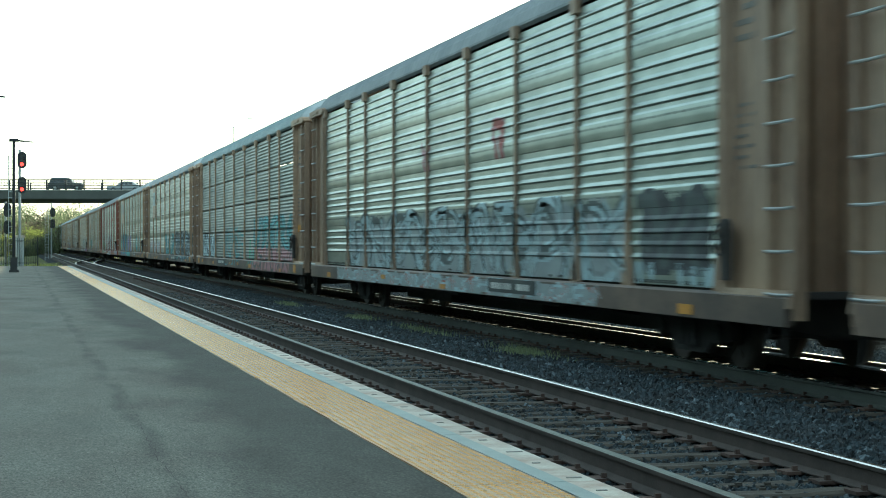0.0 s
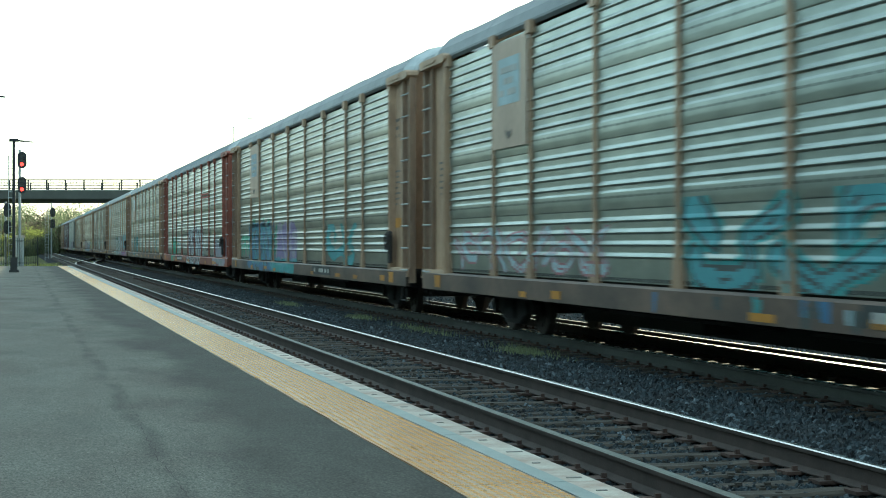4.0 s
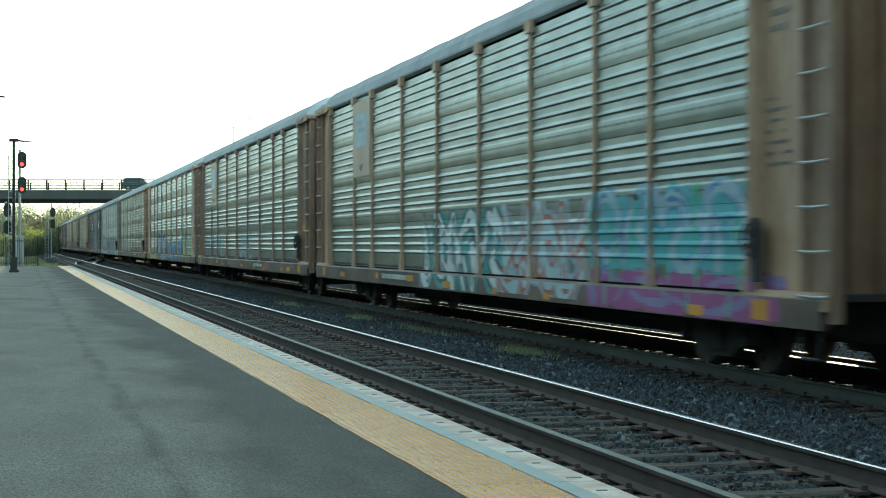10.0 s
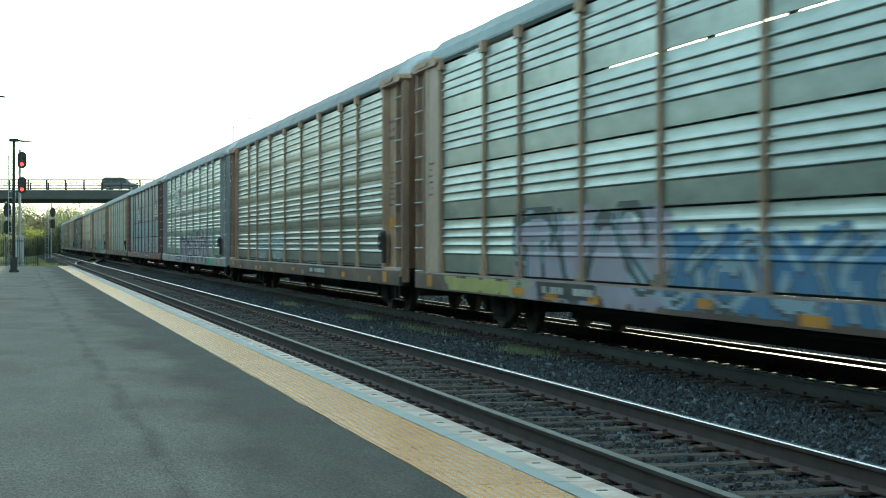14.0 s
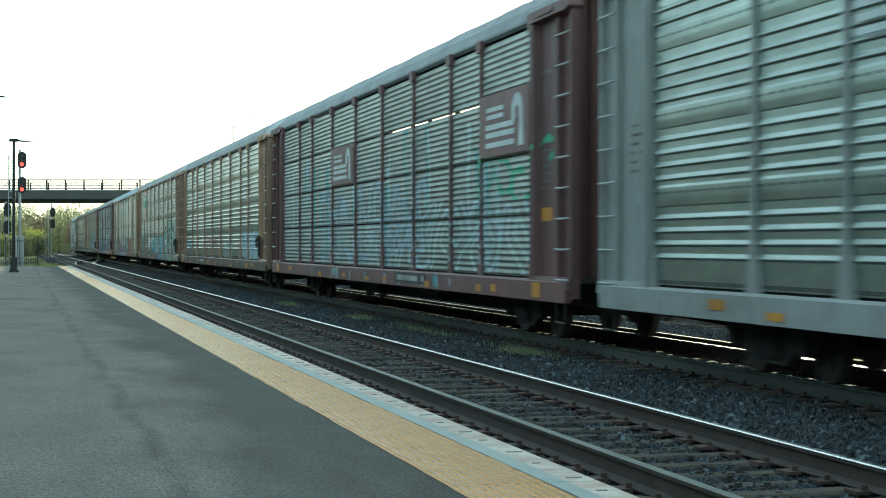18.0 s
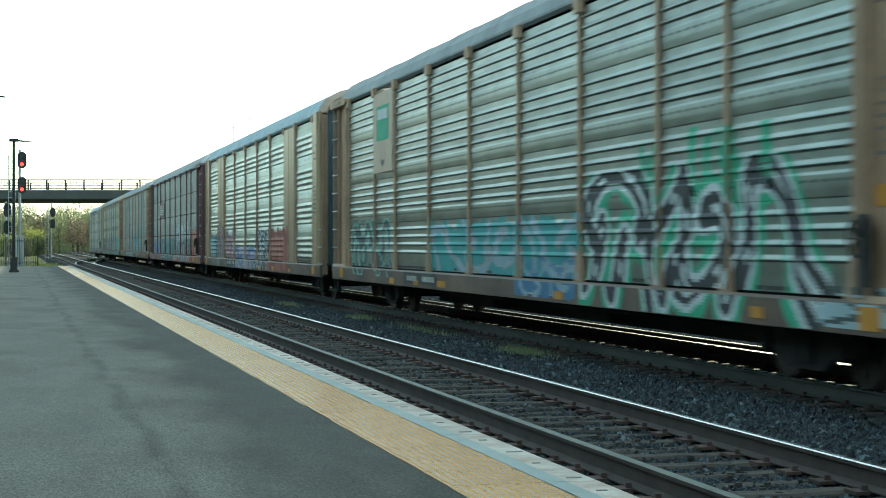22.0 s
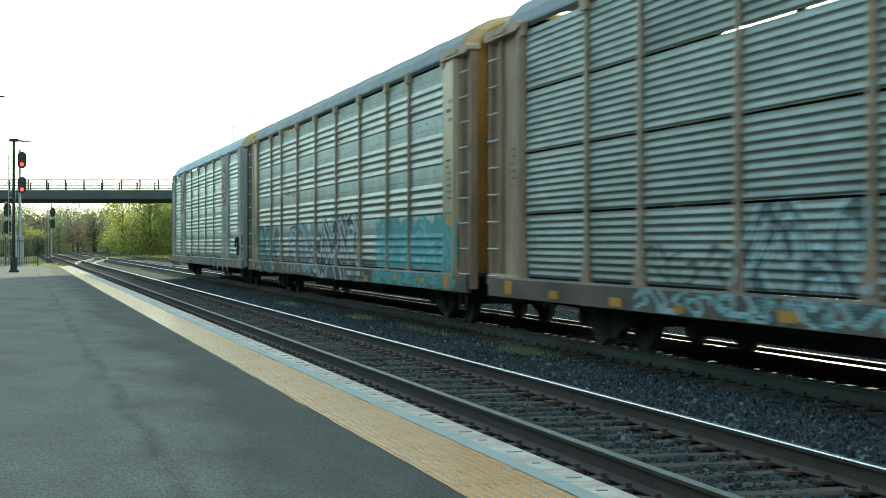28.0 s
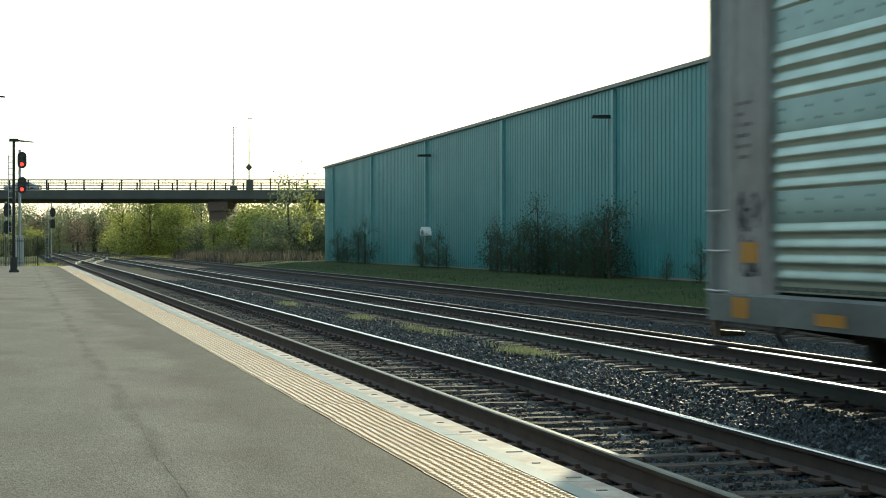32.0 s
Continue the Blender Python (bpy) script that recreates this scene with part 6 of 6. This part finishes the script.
for px, d, s, k in ((215, 262, 0.95, "spring"), (250, 255, 1.0, "spring"), (285, 268, 0.95, "spring"), (318, 250, 0.85, "spring"), (343, 262, 0.85, "green"), (356, 246, 0.75, "green"), (436, 240, 1.08, "bush"), (470, 236, 1.0, "bush"), (410, 238, 0.9, "bush"), (500, 238, 0.85, "bush"), (520, 205, 0.85, "thicket"), (545, 200, 0.95, "thicket"), (568, 196, 0.9, "thicket"), (548, 202, 0.8, "sapling"), (585, 160, 0.75, "sapling"), (395, 212, 0.6, "thicket"), (425, 210, 0.55, "thicket"), (530, 245, 0.8, "spring"), (480, 246, 0.7, "green")):
    tree(k, far((px - 784) * d / 2930, d, -0.3), s, rng.uniform(0, 360), int(px))
for x, y, s, k in ((24.5, 172, 0.42, "green"), (27.0, 160, 0.5, "sapling"), (22.5, 185, 0.5, "thicket"), (25.5, 166, 0.6, "thicket"), (28.5, 178, 0.75, "green"), (20.5, 196, 0.5, "thicket"), (23.0, 204, 0.5, "spring")):
    tree(k, (x, y, -0.5), s, rng.uniform(0, 360), int(y))
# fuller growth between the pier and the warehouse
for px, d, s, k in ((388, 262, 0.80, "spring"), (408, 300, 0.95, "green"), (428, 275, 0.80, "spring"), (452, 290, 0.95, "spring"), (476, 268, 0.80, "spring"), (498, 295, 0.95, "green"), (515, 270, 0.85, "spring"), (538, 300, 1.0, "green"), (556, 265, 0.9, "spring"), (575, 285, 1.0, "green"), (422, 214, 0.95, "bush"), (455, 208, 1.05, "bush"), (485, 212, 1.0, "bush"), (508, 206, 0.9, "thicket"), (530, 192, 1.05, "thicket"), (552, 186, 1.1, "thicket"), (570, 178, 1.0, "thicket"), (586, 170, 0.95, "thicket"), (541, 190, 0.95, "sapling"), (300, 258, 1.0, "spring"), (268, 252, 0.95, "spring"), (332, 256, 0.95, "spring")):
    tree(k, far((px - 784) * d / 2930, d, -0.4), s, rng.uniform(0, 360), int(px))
# one mass of far foliage behind them
g = Geo()
for i in range(15000):
    px = rng.uniform(-80, 620)
    d = rng.uniform(590, 640)
    top = 9.5 + 2.2 * math.sin(px * 0.05) + 1.5 * math.sin(px * 0.13 + 1) + (1.5 if px > 200 else 0)
    v = far((px - 784) * d / 2930, d, -0.5 + top * rng.random() ** 0.7)
    w = rng.uniform(0.4, 0.9)
    a = rng.uniform(0, 6.28)
    o, p = Vector((math.cos(a), math.sin(a) * 0.5, rng.uniform(-0.5, 0.5))) * w, Vector((rng.uniform(-0.4, 0.4), 0.3, 1)) * w * 0.6
    g.face([tuple(v + o), tuple(v + p), tuple(v - o), tuple(v - p)])
tagged(part("far_woods", g, LEAF["mixed"]), "distant brownish-green spring woods beyond the bridge", "woods", kind="stuff")
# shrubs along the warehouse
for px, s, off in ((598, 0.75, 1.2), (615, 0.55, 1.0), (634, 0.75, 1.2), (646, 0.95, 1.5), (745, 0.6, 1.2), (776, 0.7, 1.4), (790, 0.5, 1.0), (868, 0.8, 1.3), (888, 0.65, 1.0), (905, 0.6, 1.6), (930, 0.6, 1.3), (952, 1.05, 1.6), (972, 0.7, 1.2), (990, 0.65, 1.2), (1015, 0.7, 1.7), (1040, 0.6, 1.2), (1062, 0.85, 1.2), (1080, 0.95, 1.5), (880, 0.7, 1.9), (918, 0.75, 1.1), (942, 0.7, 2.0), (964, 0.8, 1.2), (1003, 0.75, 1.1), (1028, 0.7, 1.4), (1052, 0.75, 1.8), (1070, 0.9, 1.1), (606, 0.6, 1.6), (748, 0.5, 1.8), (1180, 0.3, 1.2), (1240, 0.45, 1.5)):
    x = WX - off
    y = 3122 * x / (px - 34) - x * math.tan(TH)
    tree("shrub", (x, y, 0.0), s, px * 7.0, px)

# ---- grass, weeds and dry stalks ----
def blades(name, n, place, h, material, label):
    g = Geo()
    for i in range(n):
        x, y, z = place()
        a, hh, w = rng.uniform(0, 6.28), h * rng.uniform(0.5, 1.3), h * 0.07
        c, d = math.cos(a) * w, math.sin(a) * w
        bx, by = rng.uniform(-0.4, 0.4) * hh, rng.uniform(-0.4, 0.4) * hh
        g.face([(x - c, y - d, z), (x + c, y + d, z), (x + bx, y + by, z + hh)])
    return tagged(part(name, g, material), label, "grass", kind="stuff")

def weed_spot():
    y0, y1, x0 = rng.choice(((23.0, 27.0, 7.72), (24.0, 25.5, 7.6), (29.0, 34.0, 7.68), (36.0, 38.5, 7.6), (44.5, 48.0, 7.35), (113, 121, 7.9)))
    t = rng.gauss(0, 0.35)
    return x0 + rng.gauss(0, 0.12), (y0 + y1) / 2 + t * (y1 - y0) * 0.6, -0.2
blades("weeds", 2600, weed_spot, 0.085, LEAF["green"], "small yellow-green weeds growing in the ballast")
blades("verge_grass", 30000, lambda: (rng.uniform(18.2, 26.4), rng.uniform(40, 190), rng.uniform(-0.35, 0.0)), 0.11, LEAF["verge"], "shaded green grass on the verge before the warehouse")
blades("dry_stalks", 3600, lambda: tuple(far((rng.uniform(340, 590) - 784) * 178 / 2930 + rng.uniform(-2, 2), rng.uniform(162, 196), -0.45 - 0.5 * rng.random())), 0.95, LEAF["stalk"], "dry brown stalks and brambles beside the tracks")
blades("dry_stalks", 5200, lambda: (rng.uniform(17.5, 28), rng.uniform(149, 200), -0.5 + 0.25 * rng.random()), 1.1, LEAF["stalk"], "dry brown stalks and brambles past the warehouse")
blades("far_grass", 3000, lambda: tuple(far((rng.uniform(-20, 130) - 784) * 135 / 2930, rng.uniform(112, 175), -0.5)), 0.35, LEAF["spring"], "sunlit rough grass past the platform's end")
blades("far_grass", 3000, lambda: tuple(far((rng.uniform(230, 400) - 784) * 235 / 2930, rng.uniform(205, 260), -0.5)), 0.5, LEAF["spring"], "sunlit rough grass beside the far tracks")

# grey fence by the bushes
t = thing("board_fence", Matrix.Translation(far(-16.5, 184, -0.5)) @ pose(0, 0, 0, 0, 0, -14.36), "weathered grey board fence beside the tracks", "fence")
BOARD = mat("grey_boards", (0.19, 0.18, 0.165), 0.85, vary=0.3, rand=0.2)
g = Geo()
g.box(-0.09, 0.09, -0.012, 0.012, 0.05, 2.05)
bm_ = g.mesh("board", [BOARD])
for i in range(24):
    part("board", bm_, None, t, at=(-1.5 + i * 0.2, 0, rng.uniform(-0.03, 0.03)))
g = Geo()
for z in (0.5, 1.6):
    g.box(-1.6, 3.2, 0.014, 0.06, z, z + 0.09)
part("fence_rail", g, BOARD, t)

# a spare rail lying beside the train's track
for x in (10.95,):
    tagged(rail(x, 4, 150, dz=-0.06, top=RAIL_DULL), "rusty spare rail lying on the ballast beside the track", "rail")
# crossover rails far off
for x in (-0.7525, 0.7525):
    g = Geo()
    n = len(RAILPROF)
    ring = []
    for y in (128.0, 145.0, 185.0, 202.0):
        f = min(1.0, max(0.0, (y - 128) / 74))
        f = f * f * (3 - 2 * f)
        g.v += [(T1 + x + (T2 - T1) * f + p[0], y, p[1]) for p in RAILPROF]
    for r in range(3):
        for i in range(n):
            j = (i + 1) % n
            g.f.append((r * n + i, r * n + j, r * n + n + j, r * n + n + i))
            g.m.append(1 if i in (5, 6, 7) else 0)
    tagged(part("crossover_rail", g, [RAIL_SIDE, RAIL_TOP]), "curved crossover rail joining the two tracks", "rail", kind="structure")

# tie plates and spikes near the platform
def plate_geo(g, c, y, a=0.0):
    g.box(c - 0.19 + a, c + 0.21 + a, y - 0.09, y + 0.085, -0.195, -0.170)
    for e in (-0.1, 0.1):
        g.box(c + e - 0.018, c + e + 0.018, y - 0.05, y - 0.02, -0.175, -0.135)

g = Geo()
plate_geo(g, 0, 0)
PLATE = g.mesh("tie_plate", [TIE_PLATE])
g = Geo()
for t, x in ((PLATFORM_TRACK, T1), (TRAIN_TRACK, T2)):
    for i in range(14, 170):
        y = -2 + i * 0.508
        for s_ in (-0.7525, 0.7525):
            if y < 40:
                part("tie_plate", PLATE, None, t, at=(s_ + rng.uniform(-0.02, 0.02), y, 0))
            else:
                plate_geo(g, x + s_, y, rng.uniform(-0.02, 0.02))
tagged(part("far_tie_plates", g, TIE_PLATE), "rusty tie plates and spikes under the far rails", "rail fastening", kind="stuff")
# debris between the rails
g = Geo()
for i in range(900):
    x, y, r = T1 + rng.uniform(-0.7, 0.7), 6 + 50 * rng.random() ** 1.5, rng.uniform(0.006, 0.016)
    g.box(x - r * 1.6, x + r * 1.6, y - r, y + r, -0.2, -0.2 + r * rng.uniform(0.8, 2.0))
tagged(part("track_debris", g, TIE), "splinters and bark debris lying between the rails", "debris", kind="stuff")


# ---- traffic on the bridge ----
CARPAINT = {n: mat("car_paint_" + n, c, 0.3, vary=0.08, bump=0, coat=0.6) for n, c in dict(dark=(0.025, 0.035, 0.04), grey=(0.10, 0.115, 0.12), silver=(0.30, 0.33, 0.34), green=(0.04, 0.075, 0.075), yellow=(0.55, 0.27, 0.06)).items()}
GLASS = mat("dark_window_glass", (0.03, 0.045, 0.05), 0.08, vary=0.05, bump=0)
TYRE = mat("tyre_rubber", (0.02, 0.02, 0.02), 0.8, vary=0.2)
HEAD = mat("lamp_glass", (0.6, 0.6, 0.55), 0.15, vary=0.05, bump=0)
TAIL = mat("tail_lamp_red", (0.35, 0.02, 0.02), 0.2, vary=0.05, bump=0)

SHAPES = {   # lower body outline, cabin outline, wheels, radius, half width
    "suv": ([(-2.3, 0.35), (-2.35, 0.95), (-2.2, 1.1), (0.9, 1.1), (2.1, 1.0), (2.35, 0.8), (2.35, 0.35)], [(-2.2, 1.1), (-2.0, 1.68), (-1.7, 1.76), (0.1, 1.76), (0.4, 1.7), (1.05, 1.1)], 0.36, 0.92),
    "sedan": ([(-2.35, 0.32), (-2.4, 0.85), (-2.2, 0.98), (0.9, 0.95), (2.2, 0.82), (2.4, 0.62), (2.35, 0.32)], [(-1.75, 0.98), (-1.0, 1.4), (-0.7, 1.45), (0.1, 1.45), (0.3, 1.4), (1.1, 0.95)], 0.32, 0.88),
    "van": ([(-2.45, 0.35), (-2.5, 1.0), (1.2, 1.05), (2.3, 0.92), (2.5, 0.7), (2.5, 0.35)], [(-2.45, 1.0), (-2.2, 1.72), (-1.9, 1.8), (0.3, 1.8), (0.6, 1.74), (1.5, 1.03)], 0.34, 0.95),
    "pickup": ([(-2.85, 0.5), (-2.85, 1.12), (1.1, 1.12), (2.6, 1.08), (2.8, 0.9), (2.8, 0.5)], [(-0.75, 1.12), (-0.6, 1.8), (-0.4, 1.86), (0.75, 1.86), (0.95, 1.8), (1.6, 1.1)], 0.40, 0.98),
}

def wheel_parts(t, x, y, r):
    w = new("wheel")
    w.empty_display_size, w.parent = 0.1, t
    w.location = (x, y, r)
    g = Geo()
    g.tube((0, -0.11, 0), (0, 0.11, 0), r, n=20)
    part("tyre", g, TYRE, w)
    g = Geo()
    for s in (-1, 1):
        g.tube((0, s * 0.11, 0), (0, s * 0.12, 0), r * 0.62, n=14)
        for k in range(5):
            a = k * 1.2566
            g.tube((r * 0.1 * math.cos(a), s * 0.125, r * 0.1 * math.sin(a)), (r * 0.55 * math.cos(a), s * 0.125, r * 0.55 * math.sin(a)), 0.03, n=4)
    part("rim", g, GALV, w)

def road_car(kind, colour, label):
    low, cab, r, hw = SHAPES[kind]
    t = thing({"suv": "suv", "sedan": "sedan", "van": "minivan", "pickup": "pickup_truck"}[kind], (0, 0, 0), label, {"suv": "car", "sedan": "car", "van": "van", "pickup": "truck"}[kind], "bridge traffic")
    P = CARPAINT[colour]
    g = Geo()
    k = len(g.v)
    n = len(low)
    cx = sum(p[0] for p in low) / n
    for y, q in ((-hw, 0.97), (-hw + 0.08, 1.0), (hw - 0.08, 1.0), (hw, 0.97)):
        g.v += [(cx + (p[0] - cx) * q, y, 0.7 + (p[1] - 0.7) * (1.0 if q == 1 else 0.94)) for p in low]
    for a in range(3):
        for i in range(n):
            j = (i + 1) % n
            g.f.append((a * n + i, a * n + j, a * n + n + j, a * n + n + i))
            g.m.append(0)
    g.f += [tuple(range(n - 1, -1, -1)), tuple(range(3 * n, 4 * n))]
    g.m += [0, 0]
    part("body", g, P, t)
    n = len(cab)
    g = Geo()
    top = max(p[1] for p in cab)
    base = min(p[1] for p in cab)
    hy = lambda z: hw - 0.04 - 0.16 * (z - base) / (top - base)
    g.v += [(p[0], -hy(p[1]), p[1]) for p in cab] + [(p[0], hy(p[1]), p[1]) for p in cab]
    for i in range(n):
        j = (i + 1) % n
        g.f.append((i, j, n + j, n + i))
        g.m.append(0)
    g.f += [tuple(range(n - 1, -1, -1)), tuple(range(n, 2 * n))]
    g.m += [0, 0]
    part("cabin", g, P, t)
    # side windows, windscreen and rear window
    x0, x1 = cab[0][0], cab[-1][0]
    z0, z1 = base + 0.06, top - 0.12
    xa, xb = cab[1][0] * 0.6 + x0 * 0.4 + 0.1, cab[-2][0] * 0.5 + x1 * 0.5 - 0.12
    cuts = [xa] + [xa + (xb - xa) * f for f in ((0.36, 0.68) if kind != "pickup" else (0.45,))] + [xb]
    for s in (-1, 1):
        for a, b in zip(cuts, cuts[1:]):
            g = Geo()
            g.face([(a + 0.04, s * (hy(z0) + 0.006), z0), (b - 0.03, s * (hy(z0) + 0.006), z0), (min(b - 0.03, cab[-2][0] + 0.05), s * (hy(z1) + 0.006), z1), (max(a + 0.04, cab[1][0] - 0.02), s * (hy(z1) + 0.006), z1)])
            part("side_window", g, GLASS, t)
    for a, b, nm, o in ((cab[-1], cab[-2], "windscreen", 0.012), (cab[0], cab[1], "rear_window", -0.012)):
        g = Geo()
        g.face([(a[0] * 0.92 + b[0] * 0.08 + o, -hw + 0.16, a[1] * 0.92 + b[1] * 0.08), (a[0] * 0.92 + b[0] * 0.08 + o, hw - 0.16, a[1] * 0.92 + b[1] * 0.08), (a[0] * 0.1 + b[0] * 0.9 + o, hw - 0.26, a[1] * 0.1 + b[1] * 0.9), (a[0] * 0.1 + b[0] * 0.9 + o, -hw + 0.26, a[1] * 0.1 + b[1] * 0.9)])
        part(nm, g, GLASS, t)
    xr, xf = low[1][0], low[-2][0]
    for s in (-1, 1):
        g = Geo()
        g.box(xf - 0.12, xf + 0.02, s * (hw - 0.25) - 0.16, s * (hw - 0.25) + 0.16, 0.66, 0.8)
        part("headlight", g, HEAD, t)
        g = Geo()
        g.box(xr - 0.02, xr + 0.1, s * (hw - 0.18) - 0.1, s * (hw - 0.18) + 0.1, 0.75, 0.95)
        part("tail_light", g, TAIL, t)
        for x in (low[0][0] * 0.62, low[-1][0] * 0.62):
            wheel_parts(t, x, s * (hw - 0.1), r)
    return t

def school_bus():
    t = thing("school_bus", (0, 0, 0), "yellow school bus with a row of windows", "bus", "bridge traffic")
    Y = CARPAINT["yellow"]
    g = Geo()
    g.prism([(-6.3, 0.55), (-6.3, 2.75), (-6.15, 3.0), (4.1, 3.0), (4.3, 2.8), (4.55, 1.75), (4.55, 0.55)], -1.2, 1.2)
    g.v = [(x, y, z) for x, y, z in ((v[0], v[1], v[2]) for v in g.v)]
    part("body", g, Y, t)
    g = Geo()
    g.prism([(4.55, 0.55), (4.55, 1.65), (5.6, 1.5), (5.9, 1.25), (5.9, 0.55)], -0.95, 0.95)
    part("hood", g, Y, t)
    for z in (0.95, 1.3, 1.62):
        for s in (-1, 1):
            g = Geo()
            g.box(-6.25, 4.2, s * 1.21 - 0.012, s * 1.21 + 0.012, z, z + 0.07)
            part("rub_rail", g, BLACK, t)
    for s in (-1, 1):
        for i in range(12):
            g = Geo()
            x = -6.05 + i * 0.76
            g.box(x, x + 0.66, s * 1.205 - 0.008, s * 1.205 + 0.008, 1.85, 2.5)
            part("side_window", g, PALEGLASS, t)
        g = Geo()
        g.box(3.25, 4.0, s * 1.205 - 0.008, s * 1.205 + 0.008, 0.75, 2.55)
        part("door", g, GLASS, t)
    g = Geo()
    g.face([(4.56, -1.05, 1.8), (4.56, 1.05, 1.8), (4.35, 1.0, 2.65), (4.35, -1.0, 2.65)])
    part("windscreen", g, GLASS, t)
    for s in (-1, 1):
        for x in (-3.6, 5.0):
            wheel_parts(t, x, s * 1.0, 0.48)
    return t

PALEGLASS = mat("bus_window_glass", (0.45, 0.50, 0.46), 0.1, vary=0.1, bump=0)
NEAR, FARL, ROADZ = 218.8, 223.6, 8.53
TRAFFIC = [
    (road_car("suv", "dark", "dark SUV crossing the road bridge"), 0.0, 119, 205, NEAR, ROADZ),
    (road_car("sedan", "silver", "silver sedan crossing the road bridge"), 0.0, 222, -175, FARL, ROADZ),
    (road_car("sedan", "grey", "grey sedan crossing the road bridge"), 6.0, 124, -162, FARL, ROADZ),
    (road_car("suv", "green", "dark green SUV crossing the road bridge"), 9.5, 132, 232, NEAR, ROADZ),
    (road_car("suv", "green", "dark green SUV crossing the road bridge"), 11.5, 132, 200, NEAR, ROADZ),
    (road_car("van", "grey", "grey minivan crossing the road bridge"), 13.6, 130, 210, NEAR, ROADZ),
    (road_car("pickup", "silver", "silver pickup truck crossing the road bridge"), 16.5, 96, 205, NEAR, ROADZ),
    (school_bus(), 20.5, 134, 198, NEAR, ROADZ),
    (road_car("suv", "green", "dark green SUV crossing the road bridge"), 23.0, 139, 187, NEAR, ROADZ),
    (road_car("sedan", "silver", "silver sedan crossing the road bridge"), 30.6, 294, -181, FARL, ROADZ),
]

# ---- wear on the platform ----
def crack(points, w):
    """A narrow dark seam in the asphalt."""
    q = random.Random(int(points[0][0] * 100))
    g = Geo()
    pts = []
    for (x0, y0), (x1, y1) in zip(points, points[1:]):
        n = max(2, int(math.hypot(x1 - x0, y1 - y0) / 0.12))
        pts += [(x0 + (x1 - x0) * i / n + q.uniform(-0.015, 0.015), y0 + (y1 - y0) * i / n) for i in range(n)]
    for (x0, y0), (x1, y1) in zip(pts, pts[1:]):
        if q.random() < 0.3:
            continue
        a, b = w * q.uniform(0.3, 1.1), w * q.uniform(0.3, 1.1)
        g.face([(x0 - a, y0, PZ + 0.002), (x0 + a, y0, PZ + 0.002), (x1 + b, y1, PZ + 0.002), (x1 - b, y1, PZ + 0.002)])
    tagged(part("crack", g, SEAM), "dark crack in the platform's asphalt", "crack", "platform cracks")

SEAM = mat("crack_dirt", (0.085, 0.08, 0.072), 0.95, vary=0.3, spec=0.1)
crack([(0.93, 8.0), (0.86, 10.5), (0.90, 13.0), (0.95, 16.0), (0.90, 21), (0.80, 27), (0.82, 34), (0.72, 44), (0.65, 60)], 0.003)
crack([(0.55, 8.6), (0.58, 12.0), (0.56, 14.5)], 0.0015)
crack([(-1.5, 17.0), (-0.2, 17.4), (0.66, 17.2), (1.5, 17.5), (2.3, 17.2)], 0.003)
crack([(-2.5, 30.2), (0.4, 30.0), (2.3, 30.4)], 0.006)
crack([(-3, 52.0), (0.4, 52.3), (2.3, 52.0)], 0.010)


motions()
